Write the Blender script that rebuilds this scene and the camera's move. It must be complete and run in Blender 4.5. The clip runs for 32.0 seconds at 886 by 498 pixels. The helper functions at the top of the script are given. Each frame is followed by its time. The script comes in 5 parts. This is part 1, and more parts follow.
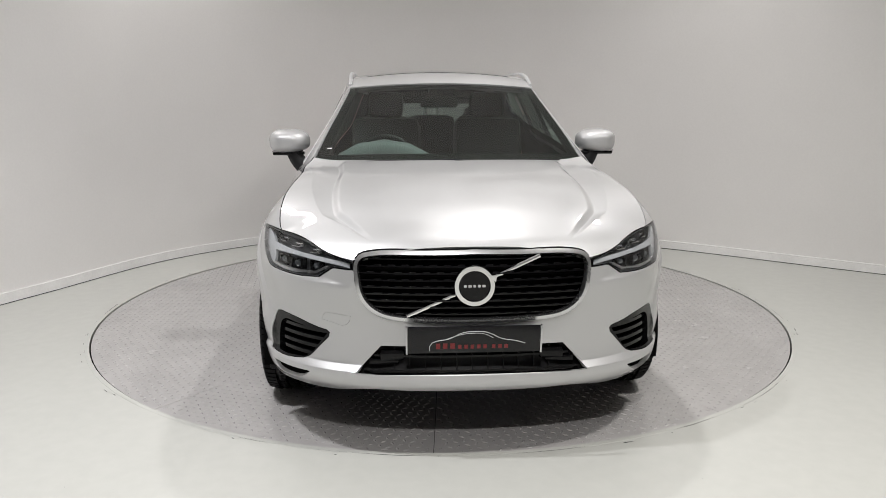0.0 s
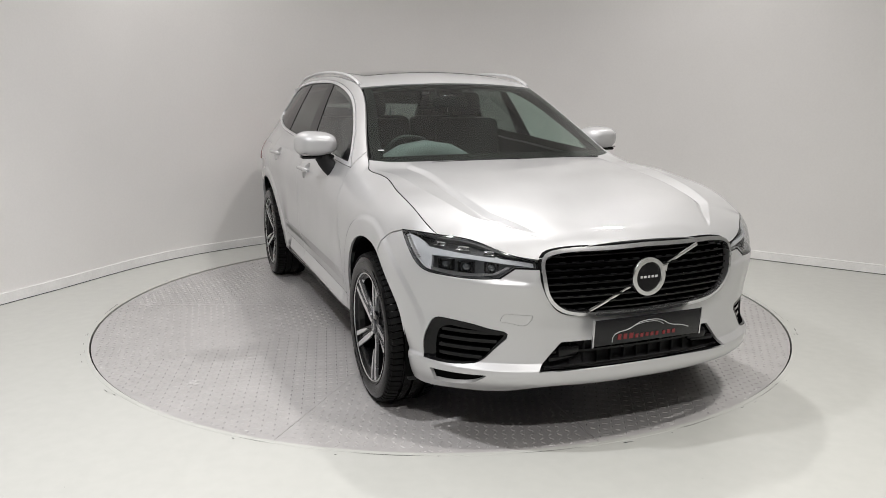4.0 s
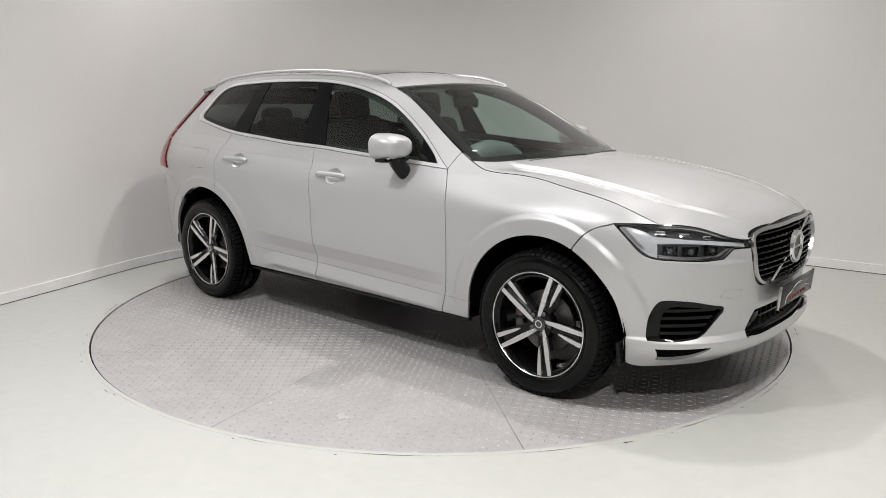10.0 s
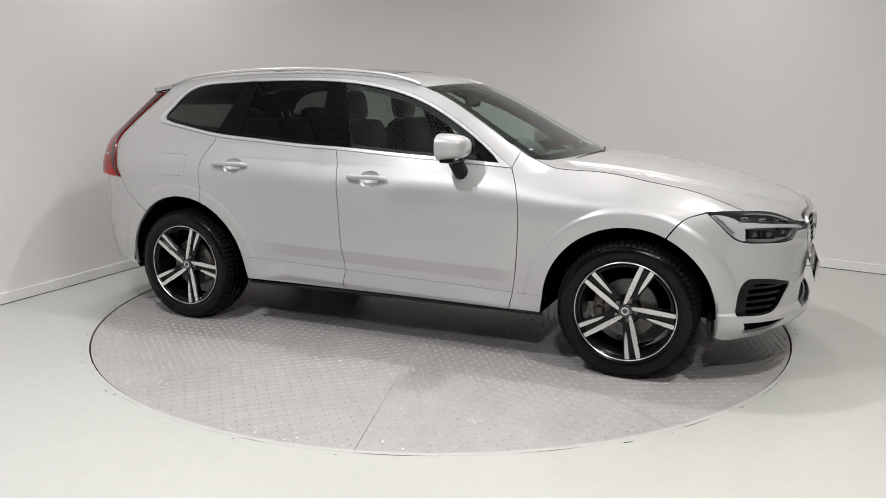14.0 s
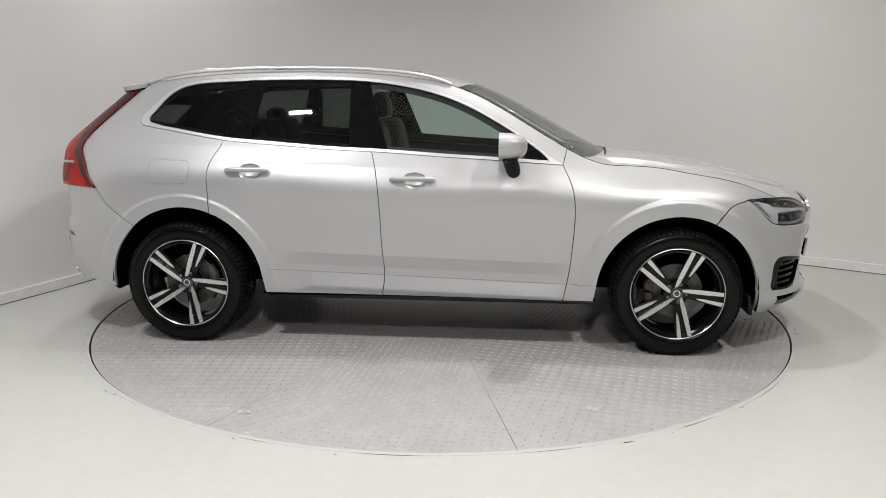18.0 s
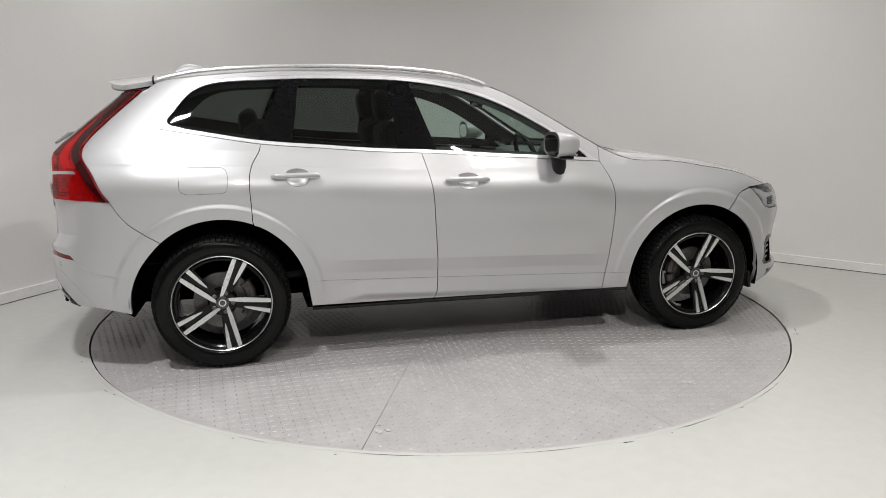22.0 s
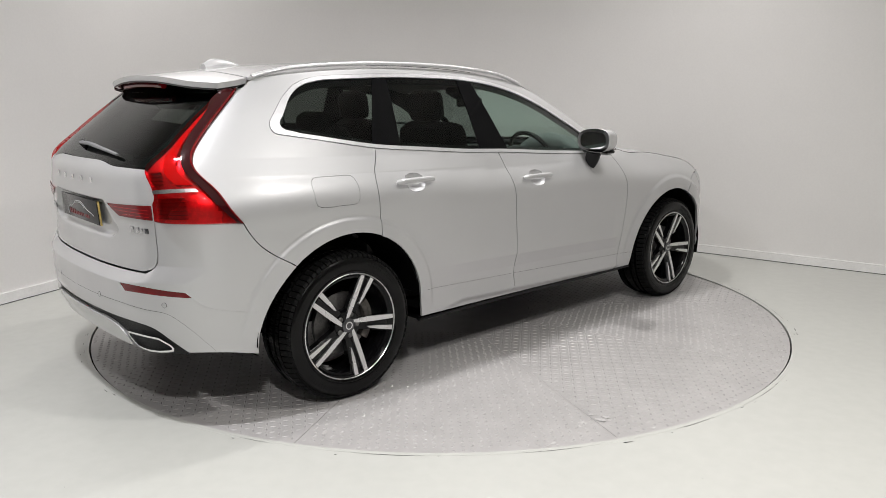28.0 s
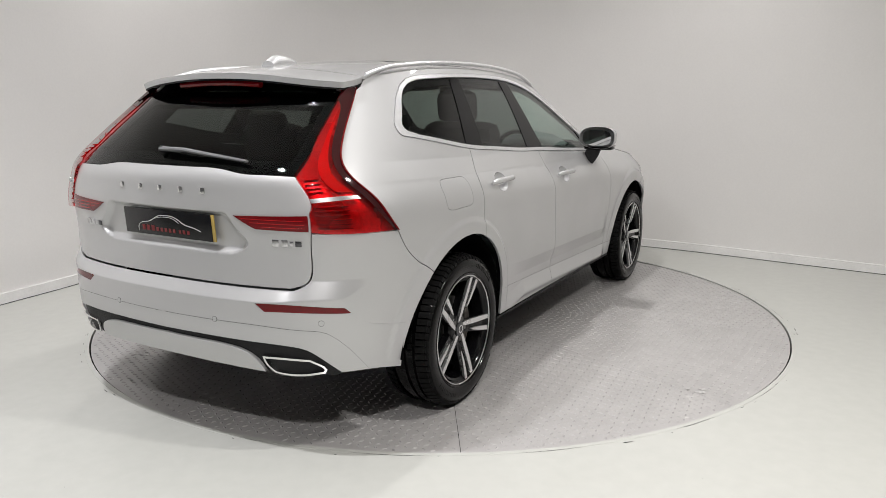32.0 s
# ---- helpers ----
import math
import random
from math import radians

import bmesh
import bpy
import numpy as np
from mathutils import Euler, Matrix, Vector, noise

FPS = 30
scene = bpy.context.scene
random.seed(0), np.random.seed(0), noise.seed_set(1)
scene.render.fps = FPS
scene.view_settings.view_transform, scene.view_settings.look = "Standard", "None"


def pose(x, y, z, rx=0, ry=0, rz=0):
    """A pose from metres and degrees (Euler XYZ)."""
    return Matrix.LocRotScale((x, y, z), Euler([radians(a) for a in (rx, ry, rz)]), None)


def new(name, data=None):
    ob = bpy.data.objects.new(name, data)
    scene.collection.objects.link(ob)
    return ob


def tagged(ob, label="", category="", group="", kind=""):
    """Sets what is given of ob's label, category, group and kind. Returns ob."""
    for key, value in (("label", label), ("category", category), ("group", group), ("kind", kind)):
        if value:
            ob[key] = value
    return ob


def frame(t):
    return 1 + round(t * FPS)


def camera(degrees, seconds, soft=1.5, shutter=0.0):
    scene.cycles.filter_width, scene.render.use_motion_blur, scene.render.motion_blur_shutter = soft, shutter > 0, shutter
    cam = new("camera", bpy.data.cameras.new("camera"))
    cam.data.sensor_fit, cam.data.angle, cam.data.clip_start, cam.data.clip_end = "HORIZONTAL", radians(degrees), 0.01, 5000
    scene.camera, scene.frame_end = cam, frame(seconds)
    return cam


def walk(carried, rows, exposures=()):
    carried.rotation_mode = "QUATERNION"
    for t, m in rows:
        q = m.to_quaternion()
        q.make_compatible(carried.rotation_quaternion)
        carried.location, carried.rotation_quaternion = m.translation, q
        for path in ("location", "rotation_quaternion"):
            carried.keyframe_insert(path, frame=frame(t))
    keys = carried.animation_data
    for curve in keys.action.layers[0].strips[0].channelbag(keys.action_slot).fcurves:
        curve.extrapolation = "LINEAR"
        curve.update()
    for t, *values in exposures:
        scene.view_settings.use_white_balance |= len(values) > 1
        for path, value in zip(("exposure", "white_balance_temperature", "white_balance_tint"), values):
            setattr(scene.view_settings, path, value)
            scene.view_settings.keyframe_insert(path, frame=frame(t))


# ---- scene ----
from mathutils import geometry

# ---- camera and its stand ----
cam = camera(61.36, 32.0, soft=.7)
EYE = pose(0, -5.128, 1.4453, 90 - 11.447, 0, -0.161)
walk(cam, [(0, EYE), (32, EYE)], [(0, -.05), (3, .0), (7, .05), (11, .05), (13, .04), (17, -.03), (20, -.09), (23, -.06), (25, -.02), (28, .04), (30, .07), (32, .06)])

# ---- light: lamps under the ceiling of a white photo booth, one an added fill ----
world = bpy.data.worlds.new("booth_air")
world.use_nodes = True
world.node_tree.nodes["Background"].inputs["Color"].default_value = (0.9, 0.92, 1, 1)
world.node_tree.nodes["Background"].inputs["Strength"].default_value = 0.04
scene.world = world
scene.view_settings.exposure = 0.0


def ceiling_lamp(x, y, z, watts, wide, deep, colour=(1, .972, .962)):
    data = bpy.data.lights.new("lamp_light", "AREA")
    data.shape, data.size, data.size_y, data.energy, data.color = "RECTANGLE", wide, deep, watts, colour
    data.spread = radians(150)
    ob = new("lamp_light", data)
    ob.matrix_world = pose(x, y, z)
    return ob


# The last row, behind the camera, is a fill lamp added to brighten the front.
LAMPS = [(.45, -.3, 3.80, 40, .15, .15), (-1.75, -2.6, 3.80, 64, .26, .09, (.985, .978, 1.0)), (1.9, -3.0, 3.80, 60, .26, .09, (1, .972, .94)), (-2.1, 1.1, 3.80, 23, .3, .3), (2.1, .8, 3.80, 17, .3, .3), (0, -5.6, 3.80, 101, .26, .09)]
for row in LAMPS:
    ceiling_lamp(*row)

# ---- materials ----
def stuff(name, base, rough=.5, metal=0.0, coat=0.0, vary=.06, grain=40.0, relief=0.0, relief_scale=200.0, stain=0.0, stain_scale=1.2, emit=0.0, spec=.5, coat_rough=.04, uneven=.17):
    m = bpy.data.materials.new(name)
    m.use_nodes = True
    t = m.node_tree
    b = t.nodes["Principled BSDF"]
    b.inputs["Roughness"].default_value, b.inputs["Metallic"].default_value = rough, metal
    b.inputs["Coat Weight"].default_value, b.inputs["Coat Roughness"].default_value = coat, coat_rough
    b.inputs["Specular IOR Level"].default_value = spec
    place = t.nodes.new("ShaderNodeTexCoord")

    def noisy(scale, detail=4.0):
        n = t.nodes.new("ShaderNodeTexNoise")
        n.inputs["Scale"].default_value, n.inputs["Detail"].default_value = scale, detail
        t.links.new(place.outputs["Object"], n.inputs["Vector"])
        return n.outputs["Fac"]

    def blend(fac, low, high):
        r = t.nodes.new("ShaderNodeMapRange")
        r.inputs["From Min"].default_value, r.inputs["From Max"].default_value = .3, .7
        r.inputs["To Min"].default_value, r.inputs["To Max"].default_value = low, high
        t.links.new(fac, r.inputs["Value"])
        return r.outputs["Result"]

    fac = blend(noisy(grain), 1 - vary, 1 + vary)
    wide = blend(noisy(stain_scale), 1 - stain, 1 + stain * .4)
    mul = t.nodes.new("ShaderNodeMath")
    mul.operation = "MULTIPLY"
    t.links.new(fac, mul.inputs[0]), t.links.new(wide, mul.inputs[1])
    mix = t.nodes.new("ShaderNodeVectorMath")
    mix.operation = "SCALE"
    mix.inputs[0].default_value = base
    t.links.new(mul.outputs[0], mix.inputs["Scale"])
    t.links.new(mix.outputs[0], b.inputs["Base Color"])
    t.links.new(blend(noisy(stain_scale * 3), rough * (1 - uneven), min(1, rough * (1 + uneven))), b.inputs["Roughness"])
    if relief:
        bp = t.nodes.new("ShaderNodeBump")
        bp.inputs["Strength"].default_value, bp.inputs["Distance"].default_value = 1, relief
        t.links.new(noisy(relief_scale, 3), bp.inputs["Height"])
        t.links.new(bp.outputs[0], b.inputs["Normal"])
    if emit:
        b.inputs["Emission Color"].default_value, b.inputs["Emission Strength"].default_value = (*base, 1), emit
    return m


def pane(name, tint, gloss=.02, mirror=.06):
    """Thin glass: light passes through tinted, and is mirrored the more the flatter it strikes."""
    m = bpy.data.materials.new(name)
    m.use_nodes = True
    t = m.node_tree
    t.nodes.remove(t.nodes["Principled BSDF"])
    out = t.nodes["Material Output"]
    a, g, f, x, p, q = (t.nodes.new("ShaderNode" + k) for k in ("BsdfTransparent", "BsdfGlossy", "LayerWeight", "MixShader", "Math", "Math"))
    p.operation, q.operation = "POWER", "MULTIPLY_ADD"
    p.inputs[1].default_value, q.inputs[1].default_value, q.inputs[2].default_value = 4.5, .9, mirror
    a.inputs["Color"].default_value = (*tint, 1)
    g.inputs["Roughness"].default_value, f.inputs["Blend"].default_value = gloss, .5
    t.links.new(f.outputs["Facing"], p.inputs[0]), t.links.new(p.outputs[0], q.inputs[0]), t.links.new(q.outputs[0], x.inputs[0]), t.links.new(a.outputs[0], x.inputs[1]), t.links.new(g.outputs[0], x.inputs[2])
    t.links.new(x.outputs[0], out.inputs["Surface"])
    return m


PAINT = stuff("silver_pearl_paint", (.54, .54, .544), .43, .41, 1.0, .02, 900, 0, stain=.0, coat_rough=.012)
BLACK = stuff("gloss_black", (.004, .004, .0045), .04, 0, 0, .1, 60, spec=.26)
ROOFGLASS = stuff("dark_roof_glass", (.012, .012, .013), .06, 0, 1.0, .1, 60)
PILLAR = stuff("black_pillar_cover", (.004, .004, .0045), .06, 0, 0, .1, 60, spec=.14)
PLASTIC = stuff("black_plastic", (.014, .014, .015), .5, 0, 0, .2, 160, .0004, 900, spec=.2)
GAP = stuff("dark_cavity", (.005, .005, .005), .9, spec=0)
CHROME = stuff("chrome", (.78, .78, .78), .09, 1)
SATIN = stuff("satin_silver", (.62, .62, .63), .27, 1)
MACHINED = stuff("machined_alloy", (.74, .74, .74), .27, .9, .5, .05, 300)
RIMBLACK = stuff("black_rim_paint", (.004, .004, .0045), .16, 0, .15, spec=.2)
TREAD = stuff("tread_rubber", (.006, .006, .006), .6, 0, 0, .3, 60, .0005, 300, .2, 6, spec=.1)
RUBBER = stuff("tyre_rubber", (.003, .003, .003), .17, 0, 0, .25, 60, .0003, 300, .2, 6, spec=.22)
STEEL = stuff("brake_steel", (.16, .155, .15), .42, .8, 0, .2, 90, stain=.3, stain_scale=9)
CAST = stuff("cast_iron", (.12, .11, .10), .6, .6, 0, .3, 60)
GLASS = pane("clear_glass", (.68, .78, .73))
SCREEN = pane("windscreen_glass", (.66, .77, .72), mirror=.11)
TINT = pane("privacy_glass", (.25, .275, .26), mirror=.03)
REARTINT = pane("dark_privacy_glass", (.28, .30, .29), mirror=.03)
REDGLASS = pane("red_lamp_glass", (.84, .010, .016), mirror=.045)
REDMETAL = stuff("red_reflector", (.70, .40, .40), .28, .7, 0, .2, 50, .0012, 55)
LENS = pane("lamp_lens", (.9, .91, .92))
REDLENS = stuff("red_lens", (.14, .002, .004), .08, 0, .15, .1, 40, spec=.35)
SMOKED = stuff("smoked_red_lens", (.030, .001, .002), .06, 0, .15, .1, 40, spec=.5)
DARKRED = stuff("deep_red_lens", (.10, .002, .004), .08, 0, .15, .1, 40)
LEATHER = stuff("black_leather", (.013, .0125, .0125), .45, 0, 0, .2, 90, .0008, 500, spec=.25)
TRIM = stuff("charcoal_trim", (.022, .022, .023), .6, 0, 0, .15, 120, .0005, 700)
DASH = stuff("grey_dash", (.18, .19, .192), .55, 0, 0, .15, 120, .0005, 700)
LINER = stuff("headliner", (.32, .315, .30), .9, 0, 0, .08, 200)
WALL = stuff("white_wall_paint", (.80, .785, .77), .72, 0, 0, .012, 60, .0004, 220, .045, .7)
BOARD = stuff("white_skirting_paint", (.85, .84, .83), .4, 0, 0, .03, 60, stain=.06, stain_scale=6)
FLOOR = stuff("pale_floor_paint", (.53, .534, .503), .27, 0, 0, .02, 14, 0, 160, .0, .5, uneven=.0)
PLATE = stuff("grey_deck_paint", (.42, .407, .402), .31, .0, 0, .045, 9, .0003, 160, .08, 2.2, uneven=.10)
CEIL = stuff("ceiling_paint", (.78, .78, .77), .9)
DARKWALL = stuff("dark_backroom_paint", (.28, .28, .285), .8, 0, 0, .05, 3, stain=.1, stain_scale=.6)
INK = stuff("red_print", (.17, .010, .012), .4)
CARD = stuff("black_plate", (.007, .007, .008), .22, 0, 0, spec=.35)
YELLOW = stuff("yellow_plate", (.46, .33, .09), .4)
PALE = stuff("pale_print", (.6, .6, .6), .35, .3)
CHIP = stuff("bare_chip", (.56, .55, .54), .5)
SCUFF = stuff("dark_scuff", (.08, .08, .075), .8)
GUIDE = stuff("frosted_light_guide", (.50, .515, .535), .25, .0, .5)
SMOKE = stuff("smoked_reflector", (.18, .185, .193), .30, .7)
CAPGREY = stuff("dark_cap_metal", (.11, .112, .118), .28, .8)
GRILLEFRAME = stuff("grille_satin", (.62, .62, .63), .25, .95)
FRAME = stuff("satin_frame", (.72, .72, .73), .36, .6)
DIMGLASS = stuff("dim_projector_glass", (.05, .055, .06), .06, .2, 1)
MIRROR = stuff("mirror_silver", (.85, .86, .86), .02, 1)
LENSGREY = stuff("grey_clear_lens", (.42, .40, .40), .12, .3, 1)
HOTRED = stuff("vivid_red_lens", (.55, .008, .010), .12, 0, 1)
WIPER = stuff("wiper_grey", (.17, .172, .178), .38, .2)
DECKBAR = stuff("worn_tread_paint", (.43, .416, .411), .15, 0, 0, .05, 9, 0, stain=.06, stain_scale=2.2, uneven=.10)
RUBBED = stuff("rubbed_deck_paint", (.50, .487, .481), .36, 0, 0, .2, 60, uneven=.1)
GAPSHADE = stuff("shadow_gap_tone", (.06, .06, .058), .9, 0, 0, .3, 30)

def curve(knots):
    """A natural cubic spline through (t, value) knots."""
    t, v = np.array(knots, float).T
    n, h = len(t), np.diff(t)
    a, b = np.eye(n), np.zeros(n)
    for i in range(1, n - 1):
        a[i, i - 1:i + 2] = h[i - 1], 2 * (h[i - 1] + h[i]), h[i]
        b[i] = 6 * ((v[i + 1] - v[i]) / h[i] - (v[i] - v[i - 1]) / h[i - 1])
    m = np.linalg.solve(a, b)

    def at(x):
        x = np.clip(np.asarray(x, float), t[0], t[-1])
        i = np.clip(np.searchsorted(t, x) - 1, 0, n - 2)
        p, q, w = t[i + 1] - x, x - t[i], h[i]
        return (m[i] * p ** 3 + m[i + 1] * q ** 3) / (6 * w) + (v[i] / w - m[i] * w / 6) * p + (v[i + 1] / w - m[i + 1] * w / 6) * q
    return at


def ease(x, a, b):
    s = np.clip((np.asarray(x, float) - a) / (b - a), 0, 1)
    return s * s * (3 - 2 * s)


def bump(x, a, b):
    """Rises from 0 at a to 1 in the middle and falls to 0 at b."""
    s = np.clip((np.asarray(x, float) - a) / (b - a), 0, 1)
    return np.sin(np.pi * s) ** 2


# The car's widest outline seen from above: front middle, side, rear middle (half width, place along the car)
PLAN = [(0, -2.325), (.25, -2.312), (.48, -2.268), (.68, -2.170), (.815, -2.03), (.900, -1.82), (.928, -1.58), (.935, -1.35), (.934, -1.0), (.931, -.5),
        (.933, 0), (.938, .5), (.949, 1.0), (.956, 1.35), (.949, 1.65), (.922, 1.92), (.865, 2.11), (.75, 2.24), (.56, 2.310), (.28, 2.346), (0, 2.354)]
_p = np.array(PLAN)
_ext = np.vstack([_p[3:0:-1] * (-1, 1), _p, _p[-2:-5:-1] * (-1, 1)])
_s = np.r_[0, np.cumsum(np.hypot(*np.diff(_ext, axis=0).T))]
_s -= _s[3]
LONG = _s[3 + len(_p) - 1]          # length of the half outline
plan_x, plan_y = curve(list(zip(_s, _ext[:, 0]))), curve(list(zip(_s, _ext[:, 1])))

inset = curve([(.15, .10), (.22, .075), (.30, .046), (.40, .036), (.55, .022), (.72, .006), (.86, 0), (.94, .006), (1.0, .030), (1.05, .062), (1.10, .10), (1.16, .15)])
brow = curve([(.15, 0), (.7, 0), (.80, 0), (.86, .004), (.90, .014), (.94, .034), (.98, .056), (1.02, .072), (1.06, .082), (1.6, .09)])
tail = curve([(.15, .167), (.25, .077), (.34, .052), (.42, .022), (.50, .008), (.60, .008), (.68, .009), (.74, .010), (.85, .012), (1.0, .0), (1.08, .0), (1.13, .004), (1.17, .028), (1.22, .080), (1.30, .175), (1.40, .300), (1.48, .40), (1.60, .54)])
nose = curve([(.15, .20), (.22, .15), (.27, .085), (.30, .042), (.325, .023), (.36, .021), (.43, .028), (.52, .026), (.60, .018), (.70, .004), (.78, .010), (.85, .035), (.90, .075), (.96, .14), (1.05, .25)])
rail_z = curve([(-.95, 1.085), (-.80, 1.165), (-.50, 1.342), (-.17, 1.506), (.10, 1.563), (.40, 1.590), (.80, 1.600), (1.2, 1.590), (1.5, 1.566), (1.75, 1.534), (2.0, 1.498), (2.4, 1.44)])
rail_x = curve([(-.95, .765), (-.80, .742), (-.50, .665), (-.17, .597), (.10, .603), (.40, .612), (.80, .618), (1.2, .616), (1.5, .612), (1.75, .605), (2.0, .60), (2.4, .58)])

shoulder_z = curve([(-3, 1.06), (0, 1.07), (.5, 1.078), (1.0, 1.088), (1.6, 1.104), (2.0, 1.115), (3, 1.13)])


def ledge_low(d):
    """Lower and upper edge of the ledge on the rear bumper, d away from its middle."""
    return .655 + .022 * ease(d, .5, .75) + .050 * ease(d, .85, .96)


def ledge_top(d):
    return .703 + .044 * ease(d, .62, .72)


def hull(u, z):
    """The car's outer skin: u runs round the outline from the front middle (0) by the side to the rear middle (LONG), z is the height. Right side: x < 0."""
    u, z = np.broadcast_arrays(np.asarray(u, float), np.asarray(z, float))
    side = np.where((u < 0) | (u > LONG), 1.0, -1.0)
    v = np.abs(u)
    v = np.where(v > LONG, 2 * LONG - v, v)
    px, py = np.maximum(plan_x(v), 0), plan_y(v)
    back = np.clip((py - 1.35) / 1.01, 0, 1) ** 1.3
    y = py - tail(z) * back + nose(z) * ease(-py, 1.35, 2.2)
    # ledges: on the rear bumper under the tailgate, on the front bumper under the lamps
    y = y - .028 * np.clip((.390 - z) / .024, 0, 1) * ease(-py, 1.35, 2.2)      # lip of the front bumper
    d = LONG - v
    low_edge = ledge_low(d)
    stay = 1 - ease(d, .80, .97)
    y = y + .038 * back * (stay * (1 - np.clip((z - low_edge) / (ledge_top(d) - low_edge), 0, 1)) + (1 - stay) * (1 - ease(z, .58, .74)))
    under = .712 + .066 * np.clip(v - .5, 0, .44)
    y = y + .013 * ease(z, under, under + .026) * ease(v, .48, .56) * (1 - ease(v, .92, 1.10))
    lift = .045 * ease(y, .1, 1.5) * ease(z, .7, .95)
    zl = np.minimum(z - lift, 1.15)
    wrap = ease(-y, 1.25, 1.75)
    low = px * (1 - (inset(zl) * (1 - .6 * wrap * ease(-z, -.6, -.4)) + .008 * wrap * ease(z, .70, .90) + ease(-y, .50, 1.32) * brow(z)) / .94)
    # creases of the doors and the flares round the wheels
    fade = ease(y, -.86, -.70) * ease(-y, -.92, -.60) * px / .94
    step = z - (.545 + .026 * y)
    low = low + .018 * fade * np.where(step > 0, 1 - ease(step, 0, .26) * .9 - .1 * np.clip(step / .26, 0, 1), np.clip(1 + step / .075, 0, 1))
    ramp = np.clip((.84 - y) / .17, 0, 1)                 # the sill's facet, pointed towards the rear wheel
    sill = .418 + .032 * y - .045 * (1 - ramp) - z
    low = low + .021 * ease(y, -.86, -.74) * ramp * np.clip(sill / .070, 0, 1) * (1 - ease(sill, .072, .115))
    low = low + .010 * np.clip((.394 - z) / .016, 0, 1) * ease(-y, 1.76, 1.88) * px / .94       # lip of the front bumper's corners
    for wy in (-1.43, 1.436):
        r = np.hypot(y - wy, (z - .355) * 1.02)
        low = low + (.011 * (1 - ease(r, .534, .562)) + .026 * ease(-y, 1.5, 1.80) * (1 - ease(r, .44, .66))) * ease(z, .30, .5) * px / .94
    belt = 1.05 + lift
    top = np.maximum(rail_z(y), belt + .03)
    q = np.clip((z - belt) / (top - belt), 0, 1.3)
    base = .94 - inset(1.05) - ease(-y, .50, 1.32) * brow(belt)
    up = base + (rail_x(y) - base) * (q * (.86 + .14 * q * q))
    blend = ease(y, -1.02, -.80)
    x = np.where(z > belt, px / .94 * up * blend + low * (1 - blend), low)
    # shoulder line of the rear quarter: sharp above the fuel flap, fading out on the doors
    edge = z - shoulder_z(y)
    x = x + .011 * ease(y, .25, 1.0) * (1 - ease(y, 1.80, 2.02)) * np.where(edge > 0, np.clip(1 - edge / .075, 0, 1), 1 - ease(-edge, 0, .24)) * px / .94
    return np.stack([side * x, y, z], -1)


def u_side(y, z):
    """Where on the outline the skin's right side stands at y, at the height z."""
    y, z = np.broadcast_arrays(np.asarray(y, float), np.asarray(z, float))
    a, b = np.zeros(y.shape), np.full(y.shape, LONG)
    for _ in range(40):
        m = (a + b) / 2
        f = hull(m, z)[..., 1] < y
        a, b = np.where(f, m, a), np.where(f, b, m)
    return (a + b) / 2


def u_end(x, z, rear):
    """The same for a place across the car (x < 0: right side) on its front or rear."""
    x, z = np.broadcast_arrays(np.asarray(x, float), np.asarray(z, float))
    a, b = np.zeros(x.shape), np.full(x.shape, 1.1)
    for _ in range(40):
        m = (a + b) / 2
        f = np.abs(hull(LONG - m if rear else m, z)[..., 0]) < np.abs(x)
        a, b = np.where(f, m, a), np.where(f, b, m)
    m = (a + b) / 2 * np.where(x > 0, -1, 1)
    return LONG - m if rear else m


# ---- building kit ----
def mesh_of(name, verts, faces, normals=None, sharp=38):
    me = bpy.data.meshes.new(name)
    me.from_pydata([tuple(map(float, v)) for v in verts], [], [tuple(map(int, f)) for f in faces])
    me.polygons.foreach_set("use_smooth", [True] * len(me.polygons))
    me.update()
    if normals is not None:
        me.normals_split_custom_set_from_vertices([tuple(map(float, n)) for n in normals])
    elif sharp < 180:
        me.set_sharp_from_angle(angle=radians(sharp))
    return me


def part(name, geo, material, parent, label="", sharp=38):
    """One mesh object under a thing or a part. geo: (verts, faces) or (verts, faces, normals)."""
    if isinstance(geo, bmesh.types.BMesh):
        me = bpy.data.meshes.new(name)
        geo.to_mesh(me)
        geo.free()
        me.polygons.foreach_set("use_smooth", [True] * len(me.polygons))
        me.set_sharp_from_angle(angle=radians(sharp))
    else:
        me = mesh_of(name, *geo, **({} if len(geo) > 2 else {"sharp": sharp}))
    me.materials.append(material)
    ob = new(name, me)
    ob.parent = parent
    return tagged(ob, label)


def flip(geo):
    """The mirror image across the car's middle plane."""
    v = np.asarray(geo[0]) * (-1, 1, 1)
    f = [tuple(reversed(q)) for q in geo[1]]
    return (v, f, np.asarray(geo[2]) * (-1, 1, 1)) if len(geo) > 2 else (v, f)


def both(name, geo, material, parent, label="", sharp=38):
    return part(name, geo, material, parent, label, sharp), part(name, flip(geo), material, parent, label, sharp)


def join(*geos):
    vs, fs = [], []
    for v, f in (g[:2] for g in geos):
        k = len(vs)
        vs += [tuple(p) for p in v]
        fs += [tuple(i + k for i in q) for q in f]
    return vs, fs


def moved(geo, m):
    return [tuple(m @ Vector(p)) for p in geo[0]], geo[1]


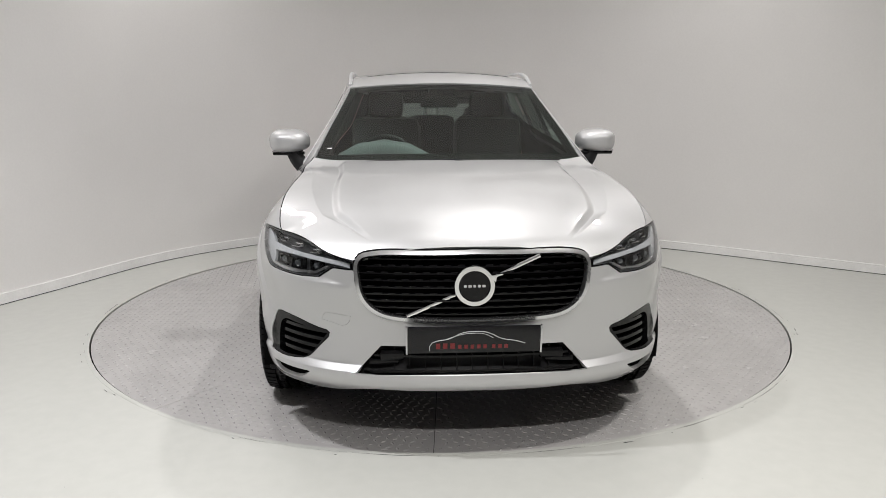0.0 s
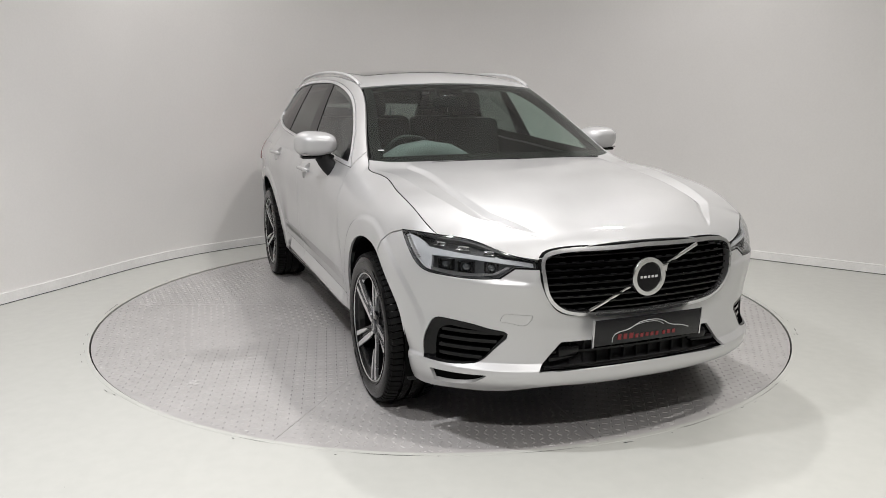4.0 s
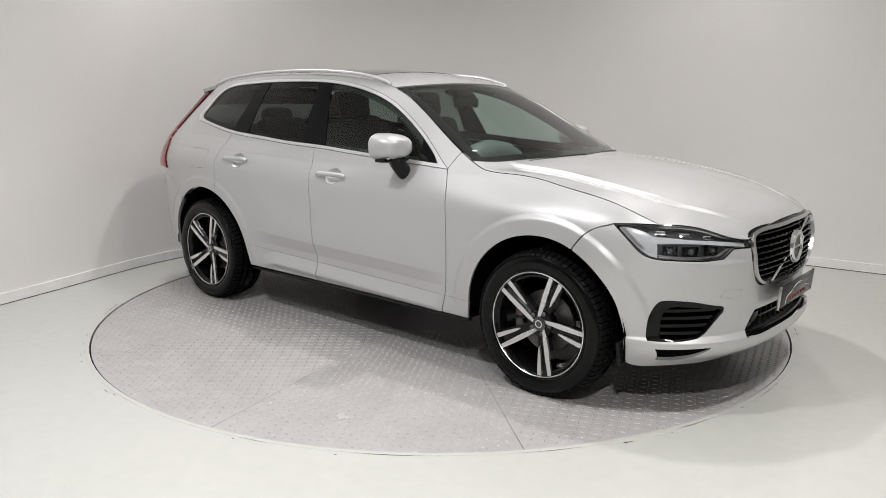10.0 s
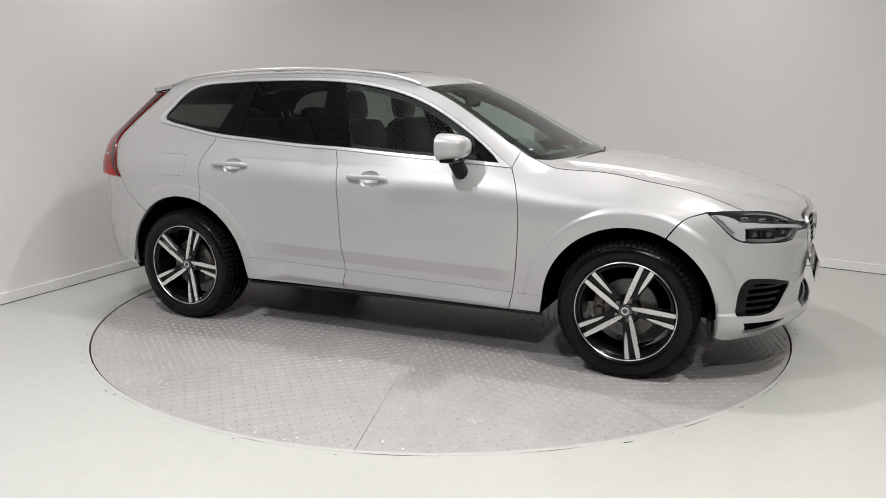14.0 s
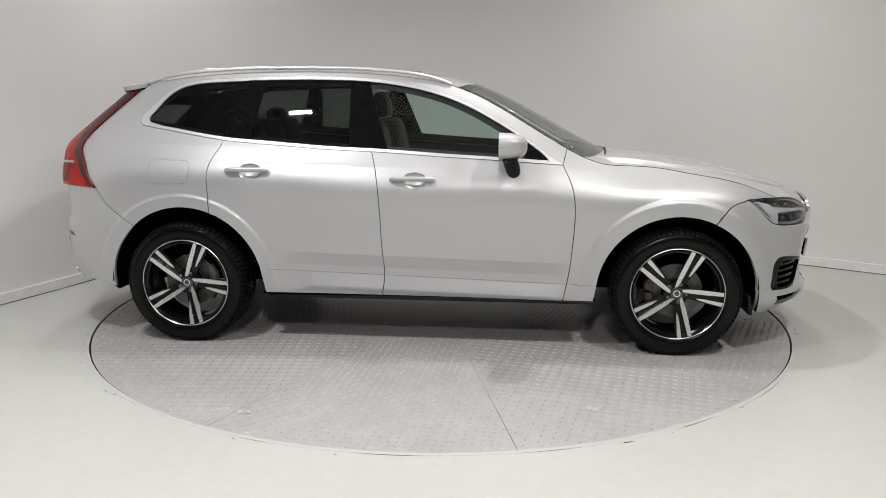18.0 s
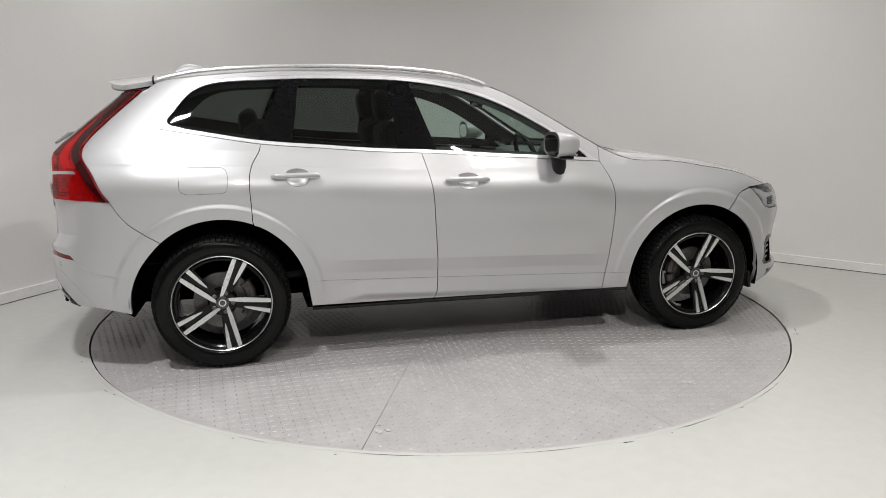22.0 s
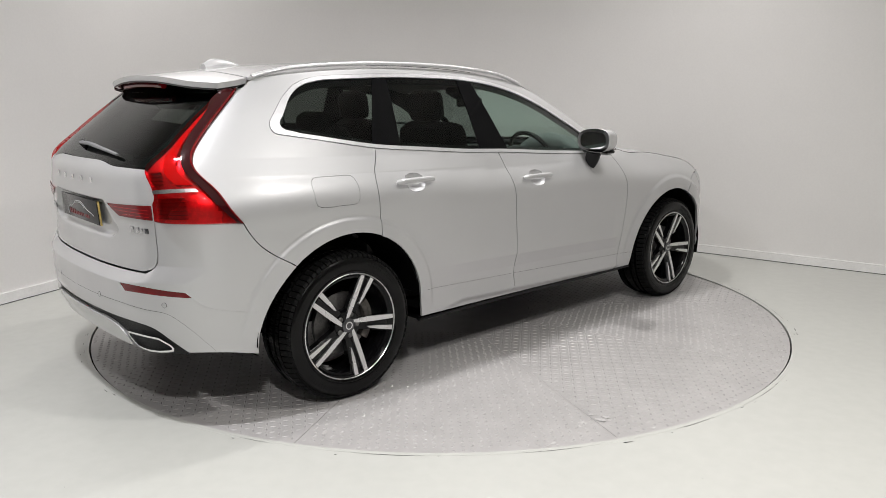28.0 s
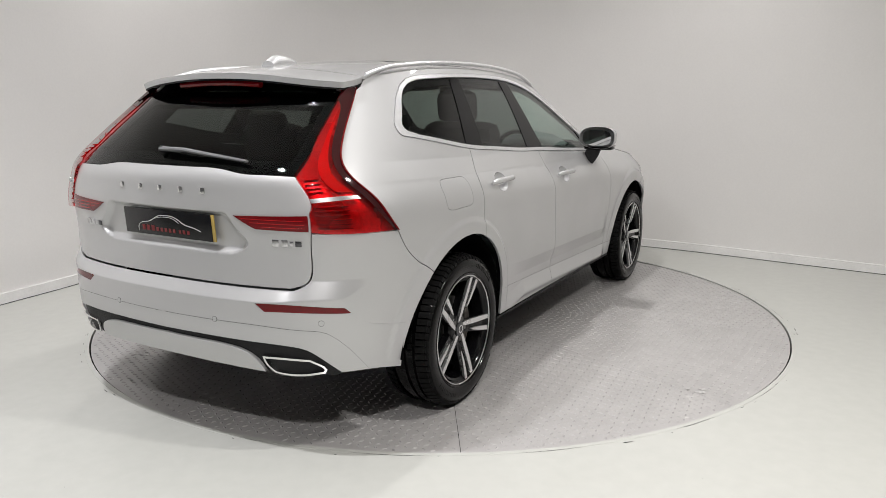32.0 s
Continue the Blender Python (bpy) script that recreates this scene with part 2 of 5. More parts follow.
def box(x, y, z, sx, sy, sz, bevel=.004, rx=0, ry=0, rz=0, seg=2):
    bm = bmesh.new()
    bmesh.ops.create_cube(bm, size=1)
    bmesh.ops.scale(bm, vec=(sx, sy, sz), verts=bm.verts)
    if bevel:
        bmesh.ops.bevel(bm, geom=bm.edges[:], offset=bevel, segments=seg, affect="EDGES", profile=.5)
    m = pose(x, y, z, rx, ry, rz)
    bm.verts.index_update()
    geo = [tuple(m @ v.co) for v in bm.verts], [tuple(v.index for v in f.verts) for f in bm.faces]
    bm.free()
    return geo


def tube(points, radius, n=8, closed=False, flat=1.0, up=(0, 0, 1)):
    """A rod along points; radius one number or one a point; flat squeezes it along up."""
    p = [Vector(q) for q in points]
    k, rs = len(p), radius if hasattr(radius, "__len__") else [radius] * len(p)
    vs, fs = [], []
    for i, q in enumerate(p):
        a, b = (p[i - 1], p[(i + 1) % k]) if closed else (p[max(i - 1, 0)], p[min(i + 1, k - 1)])
        d = (b - a).normalized()
        s = d.cross(Vector(up))
        s = s.normalized() if s.length > 1e-4 else d.orthogonal().normalized()
        w = s.cross(d)
        vs += [tuple(q + rs[i] * (math.cos(2 * math.pi * j / n) * s + flat * math.sin(2 * math.pi * j / n) * w)) for j in range(n)]
    for i in range(k if closed else k - 1):
        for j in range(n):
            a, b = i * n + j, i * n + (j + 1) % n
            c, d = (i + 1) % k * n + (j + 1) % n, (i + 1) % k * n + j
            fs.append((a, b, c, d))
    if not closed:
        fs += [tuple(range(n))[::-1], tuple(range((k - 1) * n, k * n))]
    return vs, fs


def lathe(profile, n=48, closed=True):
    """Turns (radius, x) points round the x axis."""
    k = len(profile)
    vs = [(x, r * math.cos(2 * math.pi * j / n), r * math.sin(2 * math.pi * j / n)) for r, x in profile for j in range(n)]
    fs = [(i * n + j, (i + 1) % k * n + j, (i + 1) % k * n + (j + 1) % n, i * n + (j + 1) % n) for i in range(k if closed else k - 1) for j in range(n)]
    return vs, fs


def grid(fn, us, vs):
    """A sheet fn(u, v) over two lists of numbers."""
    a = [tuple(fn(u, v)) for u in us for v in vs]
    m = len(vs)
    return a, [(i * m + j, (i + 1) * m + j, (i + 1) * m + j + 1, i * m + j + 1) for i in range(len(us) - 1) for j in range(m - 1)]


def thick(geo, depth):
    """Gives a sheet depth, against its normals."""
    bm = bmesh.new()
    vs = [bm.verts.new(p) for p in geo[0]]
    for f in geo[1]:
        bm.faces.new([vs[i] for i in f])
    bmesh.ops.recalc_face_normals(bm, faces=bm.faces[:])
    bmesh.ops.solidify(bm, geom=bm.faces[:], thickness=depth)
    return bm


def line(*segments, step=.018):
    """A polyline through segments of points: smooth inside each, with corners where they join."""
    out = []
    for seg in segments:
        q = np.array(seg, float)
        if len(q) > 2:
            s = np.r_[0, np.cumsum(np.hypot(*np.diff(q, axis=0).T))]
            t = np.linspace(0, s[-1], max(int(s[-1] / step), 2) + 1)
            q = np.stack([curve(list(zip(s, q[:, k])))(t) for k in (0, 1)], -1)
        else:
            n = max(int(np.hypot(*(q[1] - q[0])) / step), 1)
            q = q[0] + np.linspace(0, 1, n + 1)[:, None] * (q[1] - q[0])
        out += [p for p in q.tolist() if not out or np.hypot(p[0] - out[-1][0], p[1] - out[-1][1]) > 1e-4]
    return np.array(out)


def ring(*segments, step=.018):
    a = line(*segments, step=step)
    return a[:-1] if np.hypot(*(a[0] - a[-1])) < 1e-3 else a


def shrunk(a, d):
    """A closed polyline drawn in by d (out where d < 0)."""
    e = np.roll(a, -1, 0) - a
    n = np.stack([-e[:, 1], e[:, 0]], -1) / np.maximum(np.hypot(*e.T), 1e-9)[:, None]
    if (a[:, 0] * np.roll(a[:, 1], -1) - np.roll(a[:, 0], -1) * a[:, 1]).sum() < 0:
        n = -n
    m = n + np.roll(n, 1, 0)
    return a + d * m / np.maximum((m * m).sum(1, keepdims=True) / 2, .5)


def within(p, loops):
    inside = np.zeros(len(p), bool)
    for a in loops:
        for (x0, y0), (x1, y1) in zip(a, np.roll(a, -1, 0)):
            if y0 != y1:
                inside ^= ((y0 > p[:, 1]) != (y1 > p[:, 1])) & (p[:, 0] < (x1 - x0) * (p[:, 1] - y0) / (y1 - y0) + x0)
    return inside


def normal_of(fn, a, b, off=0.0):
    e = 2e-3
    n = np.cross(fn(a + e, b) - fn(a - e, b), fn(a, b + e) - fn(a, b - e))
    n /= np.maximum(np.linalg.norm(n, axis=-1, keepdims=True), 1e-12)
    p = fn(a, b)
    out = p - np.stack([0 * p[:, 0], np.clip(p[:, 1], -1.3, 1.3), 0 * p[:, 2] + .75], -1)
    return p, n * np.where((n * out).sum(-1).sum() < 0, -1, 1)


def skin(loops, fn=None, step=.03, rim=.012, off=0.0, gap=.0022, grow=None, folds=()):
    """A panel cut out of a curved surface fn(a, b) by closed lines in its two coordinates, with turned-in edges. off: how far it stands proud; folds: lines along which the mesh bends."""
    fn = fn or hull
    loops = [shrunk(np.asarray(a, float), gap if i == 0 else -gap) for i, a in enumerate(loops)]
    pts, edges = [], []
    for a in loops:
        k = len(pts)
        pts += a.tolist()
        edges += [(k + i, k + (i + 1) % len(a)) for i in range(len(a))]
    border = np.array(pts)
    lo, hi = border.min(0), border.max(0)
    for a in folds:
        a = np.asarray(a, float)
        a = a[within(a, loops)]
        if len(a):
            a = a[np.concatenate([np.sqrt(((c[:, None] - border[None]) ** 2).sum(-1)).min(1) for c in np.array_split(a, 1 + len(a) // 300)]) > .004]
        pts += a.tolist()
    border = np.array(pts)
    gx, gy = np.meshgrid(np.arange(lo[0] + step / 2, hi[0], step), np.arange(lo[1] + step / 3, hi[1], step * .75))
    gx[1::2] += step / 2
    g = np.stack([gx.ravel(), gy.ravel()], -1)
    g = g[within(g, loops)]
    if len(g):
        near = np.concatenate([np.sqrt(((c[:, None] - border[None]) ** 2).sum(-1)).min(1) for c in np.array_split(g, max(1, len(g) // 500))])
        g = g[near > step * .42]
    v2, _, tris, *_ = geometry.delaunay_2d_cdt([Vector(p) for p in pts + g.tolist()], edges, [], 0, 1e-6)
    v2, tris = np.array([tuple(p) for p in v2]), np.array([tuple(f) for f in tris if len(f) == 3])
    tris = tris[within(v2[tris].mean(1), loops)]
    p, n = normal_of(fn, v2[:, 0], v2[:, 1])
    p = p + off * n
    if grow is not None:
        p = p + grow(v2[:, 0], v2[:, 1])[:, None] * n
    f = p[tris]
    turn = (np.cross(f[:, 1] - f[:, 0], f[:, 2] - f[:, 0]) * n[tris[:, 0]]).sum(1) < 0
    tris[turn] = tris[turn][:, ::-1]
    vs, ns, fs = p.tolist(), n.tolist(), tris.tolist()
    if rim:
        for a in loops:
            q, m = normal_of(fn, a[:, 0], a[:, 1])
            q = q + off * m + (0 if grow is None else grow(a[:, 0], a[:, 1])[:, None] * m)
            k, c = len(vs), len(a)
            o = (q - off * m - fn(*shrunk(a, .003).T)) * (1 if a is loops[0] else -1)
            o -= (o * m).sum(1, keepdims=True) * m
            o /= np.maximum(np.linalg.norm(o, axis=1, keepdims=True), 1e-9)
            vs += q.tolist() + (q - rim * m).tolist()
            ns += o.tolist() * 2
            walls = [(k + i, k + (i + 1) % c, k + c + (i + 1) % c, k + c + i) for i in range(c)]
            lean = sum(np.dot(np.cross(q[(i + 1) % c] - q[i], -m[i]), o[i]) for i in range(c))
            fs += walls if lean > 0 else [w[::-1] for w in walls]
    return vs, fs, ns


def at_side(a):
    """Turns (place along the car, height) into the skin's own coordinates, right side."""
    a = np.asarray(a, float)
    return np.stack([u_side(a[:, 0], a[:, 1]), a[:, 1]], -1)


def mirrored(a, rear=False):
    """Closes half an outline, running from middle to middle, by its mirror image across the car."""
    a = np.asarray(a, float)
    b = a[::-1] * (-1, 1) + ((2 * LONG, 0) if rear else (0, 0))
    return np.vstack([a, b[1:-1] if abs(b[0][0] - a[-1][0]) < 1e-6 else b])


# ---- the booth ----
WALL_LINE = [(-3.95, -2.30), (-3.62, -1.35), (-3.13, -.01), (-2.94, .43), (-2.74, .95), (-2.54, 1.38), (-2.20, 1.85), (-1.91, 2.14), (-1.55, 2.43), (-.85, 2.77), (0, 2.90),
             (.80, 2.77), (1.45, 2.44), (1.96, 2.14), (2.40, 1.86), (2.91, 1.48), (3.69, .9), (5.2, -.22), (7.0, -1.6)]
TALL = 4.2


def wall_run(line_points, z0, z1, t0, t1):
    """A wall that follows a line on the floor, from the height z0 to z1, between two offsets to its outside."""
    a = line_points
    d = np.gradient(a, axis=0)
    n = np.stack([-d[:, 1], d[:, 0]], -1) / np.hypot(*d.T)[:, None]
    rows = []
    for t, z in ((t0, z0), (t0, z1), (t1, z1), (t1, z0)):
        rows.append(np.column_stack([a + n * t, np.full(len(a), z)]))
    v = np.concatenate(rows)
    k = len(a)
    f = [(r * k + i, r * k + i + 1, (r + 1) % 4 * k + i + 1, (r + 1) % 4 * k + i) for r in range(4) for i in range(k - 1)]
    f += [(0, k, 2 * k, 3 * k), (k - 1, 4 * k - 1, 3 * k - 1, 2 * k - 1)]
    return v, f


def setting(name, geo, material, label, sharp=30):
    ob = part(name, geo, material, None, label, sharp)
    return tagged(ob, kind="structure", category=name.split("_")[0])


bend = line(WALL_LINE, step=.08)
setting("wall_back", wall_run(bend, 0, TALL, 0, .12), WALL, "smooth curved white-painted wall behind the turntable", 60)
setting("wall_front", wall_run(np.array([(7.0, -8.0), (-5.9, -8.0)]), 0, TALL, 0, .12), DARKWALL, "plain dark wall behind the camera")
setting("wall_room", wall_run(np.array([(-5.9, -8.0), (-5.4, -2.30), (-3.95, -2.30)]), 0, TALL, 0, .12), DARKWALL, "plain dark wall of the room beside the white backdrop")
# Out of view; white so that the car's right side mirrors something bright.
setting("wall_side", wall_run(np.array([(7.0, -1.6), (7.0, -8.0)]), 0, TALL, 0, .12), WALL, "unseen plain white wall closing the room")
setting("ceiling", box(.5, -2.4, TALL + .05, 14, 12, .1, 0), CEIL, "flat pale painted ceiling of the booth")
board = setting("baseboard", wall_run(bend, .012, .085, -.020, .001), BOARD, "low white-painted skirting board along the curved wall")
# The shade in the gap under the skirting, put in as a dark strip.
part("skirting_gap", wall_run(bend, .0065, .0125, -.0185, .0005), GAPSHADE, board, "dark strip drawn as the shadow gap between skirting and floor")
for i in range(5, len(bend) - 20, 5):
    d = bend[i + 1] - bend[i]
    d /= np.hypot(*d)
    q = bend[i] + np.array([d[1], -d[0]]) * .0185
    part("screw", moved(lathe([(.0001, 0), (.006, 0), (.006, .003), (.0001, .002)], 8, False), Matrix.Translation((q[0], q[1], .024)) @ Matrix.Rotation(math.atan2(d[0], -d[1]), 4, "Z")), SCUFF, board)

RADIUS = 2.262
LIP = RADIUS + .0085


def annulus(r0, r1, z0, z1, n=192):
    v = [(r * math.cos(2 * math.pi * j / n), r * math.sin(2 * math.pi * j / n), z) for r, z in ((r0, z0), (r0, z1), (r1, z1), (r1, z0)) for j in range(n)]
    return v, [(i * n + j, i * n + (j + 1) % n, (i + 1) % 4 * n + (j + 1) % n, (i + 1) % 4 * n + j) for i in range(4) for j in range(n)]


def floor_sheet():
    """The floor out to the walls, with a round opening for the turntable."""
    n, out = 192, []
    for j in range(n):
        a = 2 * math.pi * j / n
        c, s = math.cos(a), math.sin(a)
        k = min((7.2 / abs(c) if abs(c) > 1e-6 else 99), (8.2 / abs(s) if abs(s) > 1e-6 else 99))
        out.append((k * c, k * s))
    r = LIP + .0240
    v = [(r * math.cos(2 * math.pi * j / n), r * math.sin(2 * math.pi * j / n), -.12) for j in range(n)]
    v += [(p[0], p[1], .006) for p in v]
    for k in (.25, 1):
        v += [(v[j][0] * (1 - k) + out[j][0] * k, v[j][1] * (1 - k) + out[j][1] * k, .006) for j in range(n)]
    return v, [(i * n + j, i * n + (j + 1) % n, (i + 1) * n + (j + 1) % n, (i + 1) * n + j) for i in range(3) for j in range(n)]


setting("floor", floor_sheet(), FLOOR, "glossy pale grey-green painted concrete floor")
setting("pit", annulus(0.01, LIP + .03, -.16, -.12), GAP, "dark pit under the turntable")
setting("turntable_frame", annulus(LIP, LIP + .0245, -.12, .0068), FLOOR, "narrow painted steel rim set into the floor round the turntable")


# the turning deck, in plates of pressed tread steel
deck = new("turntable")
tagged(deck, "round grey-painted tread-plate turntable set flush in the floor", "turntable")
part("disc", annulus(.01, RADIUS, -.10, -.004), GAP, deck)


# worn paint: pale chips on the deck, dark scrapes on the rim
dice = random.Random(11)


def chip(x, y, z, size, long=1.0, turn=0.0):
    """A thin flake with an uneven outline."""
    n = 9
    out = [(size * (1 + .45 * dice.uniform(-1, 1)) * math.cos(2 * math.pi * k / n) * long, size * (1 + .45 * dice.uniform(-1, 1)) * math.sin(2 * math.pi * k / n)) for k in range(n)]
    c, s = math.cos(turn), math.sin(turn)
    top = [(x + c * p - s * q, y + s * p + c * q, z) for p, q in out]
    return top + [(p[0], p[1], z - .001) for p in top], [tuple(range(n))] + [(k, n + k, n + (k + 1) % n, (k + 1) % n) for k in range(n)]


flakes = []
for k in range(46):
    a, r = dice.uniform(0, 2 * math.pi), RADIUS - dice.uniform(.006, .05) if k < 34 else dice.uniform(1.2, 2.15)
    flakes.append(chip(r * math.cos(a), r * math.sin(a), .0010, dice.uniform(.002, .0055), dice.uniform(1, 3), a + math.pi / 2))
patches = []
for k in range(34):
    a, r0 = dice.uniform(0, 2 * math.pi), 2.2 * math.sqrt(dice.uniform(.25, .97))
    for i in range(dice.randint(1, 4)):
        patches.append(chip(r0 * math.cos(a) + dice.gauss(0, .022), r0 * math.sin(a) + dice.gauss(0, .022), .0007 + .00003 * len(patches), dice.uniform(.005, .017), dice.uniform(1, 1.8), dice.uniform(0, 3)))
tagged(part("worn_patch", join(*patches), RUBBED, deck, "paler rubbed patches in the grey paint"), kind="stuff")
tagged(part("wear_chip", join(*flakes), CHIP, deck, "pale chips where the grey paint has worn off"), kind="stuff")
scrapes = []
for k in range(36):
    a, r = dice.uniform(0, 2 * math.pi), LIP + .024 + dice.uniform(0, .03)
    scrapes.append(chip(r * math.cos(a), r * math.sin(a), .0080, dice.uniform(.001, .002), dice.uniform(4, 16), a + math.pi / 2))
for k in range(40):
    x, y = dice.uniform(-3, 3), dice.uniform(-3.6, -2.4)
    scrapes.append(chip(x, y, .0072, dice.uniform(.0008, .002), dice.uniform(1, 4), dice.uniform(0, 3)))
for k in range(26):          # long thin scrapes that follow the rim
    a0, r, long, half = dice.uniform(0, 2 * math.pi), LIP + dice.uniform(.023, .029), dice.uniform(.02, .13), dice.uniform(.0006, .0013)
    n = 8
    top = [((r + sgn * half * (.3 + .7 * math.sin(math.pi * i / n))) * math.cos(a0 + long * i / n), (r + sgn * half * (.3 + .7 * math.sin(math.pi * i / n))) * math.sin(a0 + long * i / n), .0074) for sgn in (-1, 1) for i in range(n + 1)]
    scrapes.append((top, [(i, i + n + 1, i + n + 2, i + 1) for i in range(n)]))
tagged(setting("scuff_marks", join(*scrapes), SCUFF, "small dark scrapes on the floor round the turntable"), kind="stuff")


# the lamps' housings under the ceiling, all out of view, the added fill lamp's too
for x, y, z, watts, wide, deep, *tint in LAMPS:
    lamp_body = part("ceiling_lamp", box(x, y, z + .07, wide + .06, deep + .06, .09, .012), SATIN, None, "unseen slim metal ceiling lamp with a pale diffuser")
    tagged(lamp_body, category="lamp", group="lamps under the ceiling")
    part("diffuser", box(x, y, z + .018, wide, deep, .012, .004), PALE, lamp_body)
    part("rod", tube([(x, y, z + .11), (x, y, TALL)], .012, 8), SATIN, lamp_body)


# ---- the car: front towards -y, right side towards -x ----
car = new("car")
tagged(car, "silver-white family SUV with black alloy wheels on the turntable", "car")
WHEELS = (-1.428, 1.436)


def arc(cy, cz, r, a0, a1, n=24):
    """Points of a wheel opening; 0 degrees points to the front, 90 up."""
    return [(cy - r * math.cos(radians(a)), cz + r * math.sin(radians(a))) for a in np.linspace(a0, a1, n)]


FA, RA = (-1.425, .357, .445), (1.424, .368, .452)
BELT = [(-.775, 1.073), (-.396, 1.098), (-.074, 1.116), (.28, 1.140), (.57, 1.153), (.891, 1.178), (1.213, 1.206), (1.457, 1.245), (1.679, 1.281)]
ROOF_EDGE = [(-.775, 1.073), (-.72, 1.110), (-.565, 1.221), (-.404, 1.320), (-.241, 1.407), (-.075, 1.473), (.091, 1.517), (.256, 1.545), (.422, 1.561), (.719, 1.569), (1.016, 1.566), (1.247, 1.556), (1.391, 1.546), (1.464, 1.532), (1.537, 1.505)]
CORNER = [(1.537, 1.505), (1.613, 1.448), (1.69, 1.368), (1.722, 1.317), (1.714, 1.292), (1.679, 1.281)]
PANE_CORNER = [(1.600, 1.289), (1.636, 1.297), (1.664, 1.307), (1.673, 1.324), (1.653, 1.356), (1.593, 1.431), (1.528, 1.487), (1.467, 1.5135)]
belt_z, edge_z = curve(BELT), curve(ROOF_EDGE)
DLO = ring(BELT, CORNER[::-1], ROOF_EDGE[::-1])
FRONT_CUT = [(-.792, .298), (-.822, .46), (-.840, .66), (-.843, .856), (-.825, .96), (-.775, 1.073)]
MID_CUT = [(.257, .306), (.242, .394), (.246, .562), (.259, .793), (.278, .987), (.317, 1.1405)]
REAR_CUT = [(1.256, .80), (1.262, .93), (1.256, 1.07), (1.235, 1.12), (1.205, 1.17), (1.197, 1.2085)]
SHUT = [(2.07, 1.12), (1.96, 1.082), (1.80, 1.069), (1.635, 1.058), (1.465, 1.033), (1.22, 1.003), (.995, .949), (.882, .897)]      # in the skin's own coordinates
LAMP_TOP = [(1.117, .895), (1.0, .899), (.882, .897), (.704, .881), (.581, .838), (.478, .822)]


def side(*segments):
    return at_side(ring(*segments))


def belt_part(a, b, flip_it=False):
    ys = np.linspace(a, b, 12)
    return [(y, float(belt_z(y))) for y in ys]


def edge_part(a, b, lower=0.0):
    return [(y, float(edge_z(y)) - lower) for y in np.linspace(a, b, 16)]


def rail_part(a, b):
    return [(y, float(rail_z(y)) - .004) for y in np.linspace(a, b, 24)]


def handle_cup(y0, y1, z0):
    ym = (y0 + y1) / 2 - .012
    return side([(ym + .062, z0), (ym + .058, z0 + .026), (ym + .035, z0 + .038), (ym - .03, z0 + .038), (ym - .058, z0 + .022), (ym - .062, z0 - .005), (ym - .05, z0 - .032), (ym - .02, z0 - .044), (ym + .03, z0 - .042), (ym + .056, z0 - .024), (ym + .062, z0)])


DOOR_FOLDS = [at_side([(y, .545 + .026 * y + dz) for y in np.arange(-.86, .92, .012)]) for dz in (-.081, -.075, -.069, -.006, -.002, .002, .006)]
FLARES = [[at_side([(wy + rr * math.cos(a), .355 + rr * math.sin(a) / 1.02) for a in np.linspace(0, math.pi, 110)]) for rr in (.530, .537, .544, .551, .558, .565)] for wy in (-1.43, 1.436)]
DOOR_FOLDS += [at_side([(y, .418 + .032 * y - .045 * (1 - min(1, (.84 - y) / .17)) - dz) for y in np.arange(-.84, .84, .012)]) for dz in (-.004, .002, .066, .074)]
SHOULDER = [at_side([(y, float(shoulder_z(y)) + dz) for y in np.arange(.3, 1.98, .012)]) for dz in (-.006, -.002, .002, .006, .071, .079)]
CUPS = [handle_cup(.196, -.053, .985), handle_cup(1.150, .902, 1.030)]
doors = both("front_door", skin([side(FRONT_CUT, belt_part(-.775, .317), MID_CUT[::-1], [(.257, .306), (-.25, .303), (-.792, .298)]), CUPS[0]], step=.016, folds=DOOR_FOLDS), PAINT, car)
rdoors = both("rear_door", skin([side(MID_CUT, belt_part(.317, 1.197), REAR_CUT[::-1], [(1.256, .80)] + arc(*RA, 68, 14, 16), [arc(*RA, 14, 14, 2)[0], (.958, .309)], [(.958, .309), (.6, .308), (.257, .306)]), CUPS[1]], step=.016, folds=DOOR_FOLDS + FLARES[1] + SHOULDER[:4]), PAINT, car)
FENDER = np.vstack([at_side(line([(-.775, 1.073), (-.80, 1.160)], [(-.80, 1.160), (-.84, 1.138), (-.875, 1.122)])), line(SHUT)[1:], line(LAMP_TOP[:3])[::-1][1:], at_side(line([(-1.782, .890), (-1.70, .862), (-1.612, .764)], arc(*FA, 65, 176, 30), [arc(*FA, 176, 176, 2)[0], (-.967, .296)], [(-.967, .296), (-.792, .298)], FRONT_CUT))[1:-1]])
fenders = both("front_fender", skin([FENDER], step=.013, folds=FLARES[0]), PAINT, car)
TAIL_EDGE = [(LONG - 1.005, 1.48), (LONG - .945, 1.36), (LONG - .92, 1.275), (LONG - .916, 1.21), (LONG - .94, 1.155), (LONG - .985, 1.10), (LONG - 1.02, 1.05), (LONG - 1.05, .99), (LONG - 1.095, .924)]
FLAP = side([(1.615, 1.02), (1.615, 1.066), (1.606, 1.083), (1.585, 1.089), (1.50, 1.089), (1.41, 1.087), (1.388, 1.080), (1.379, 1.063), (1.379, .985), (1.388, .965), (1.41, .959), (1.50, .958), (1.59, .960), (1.608, .968), (1.615, .985), (1.615, 1.02)])
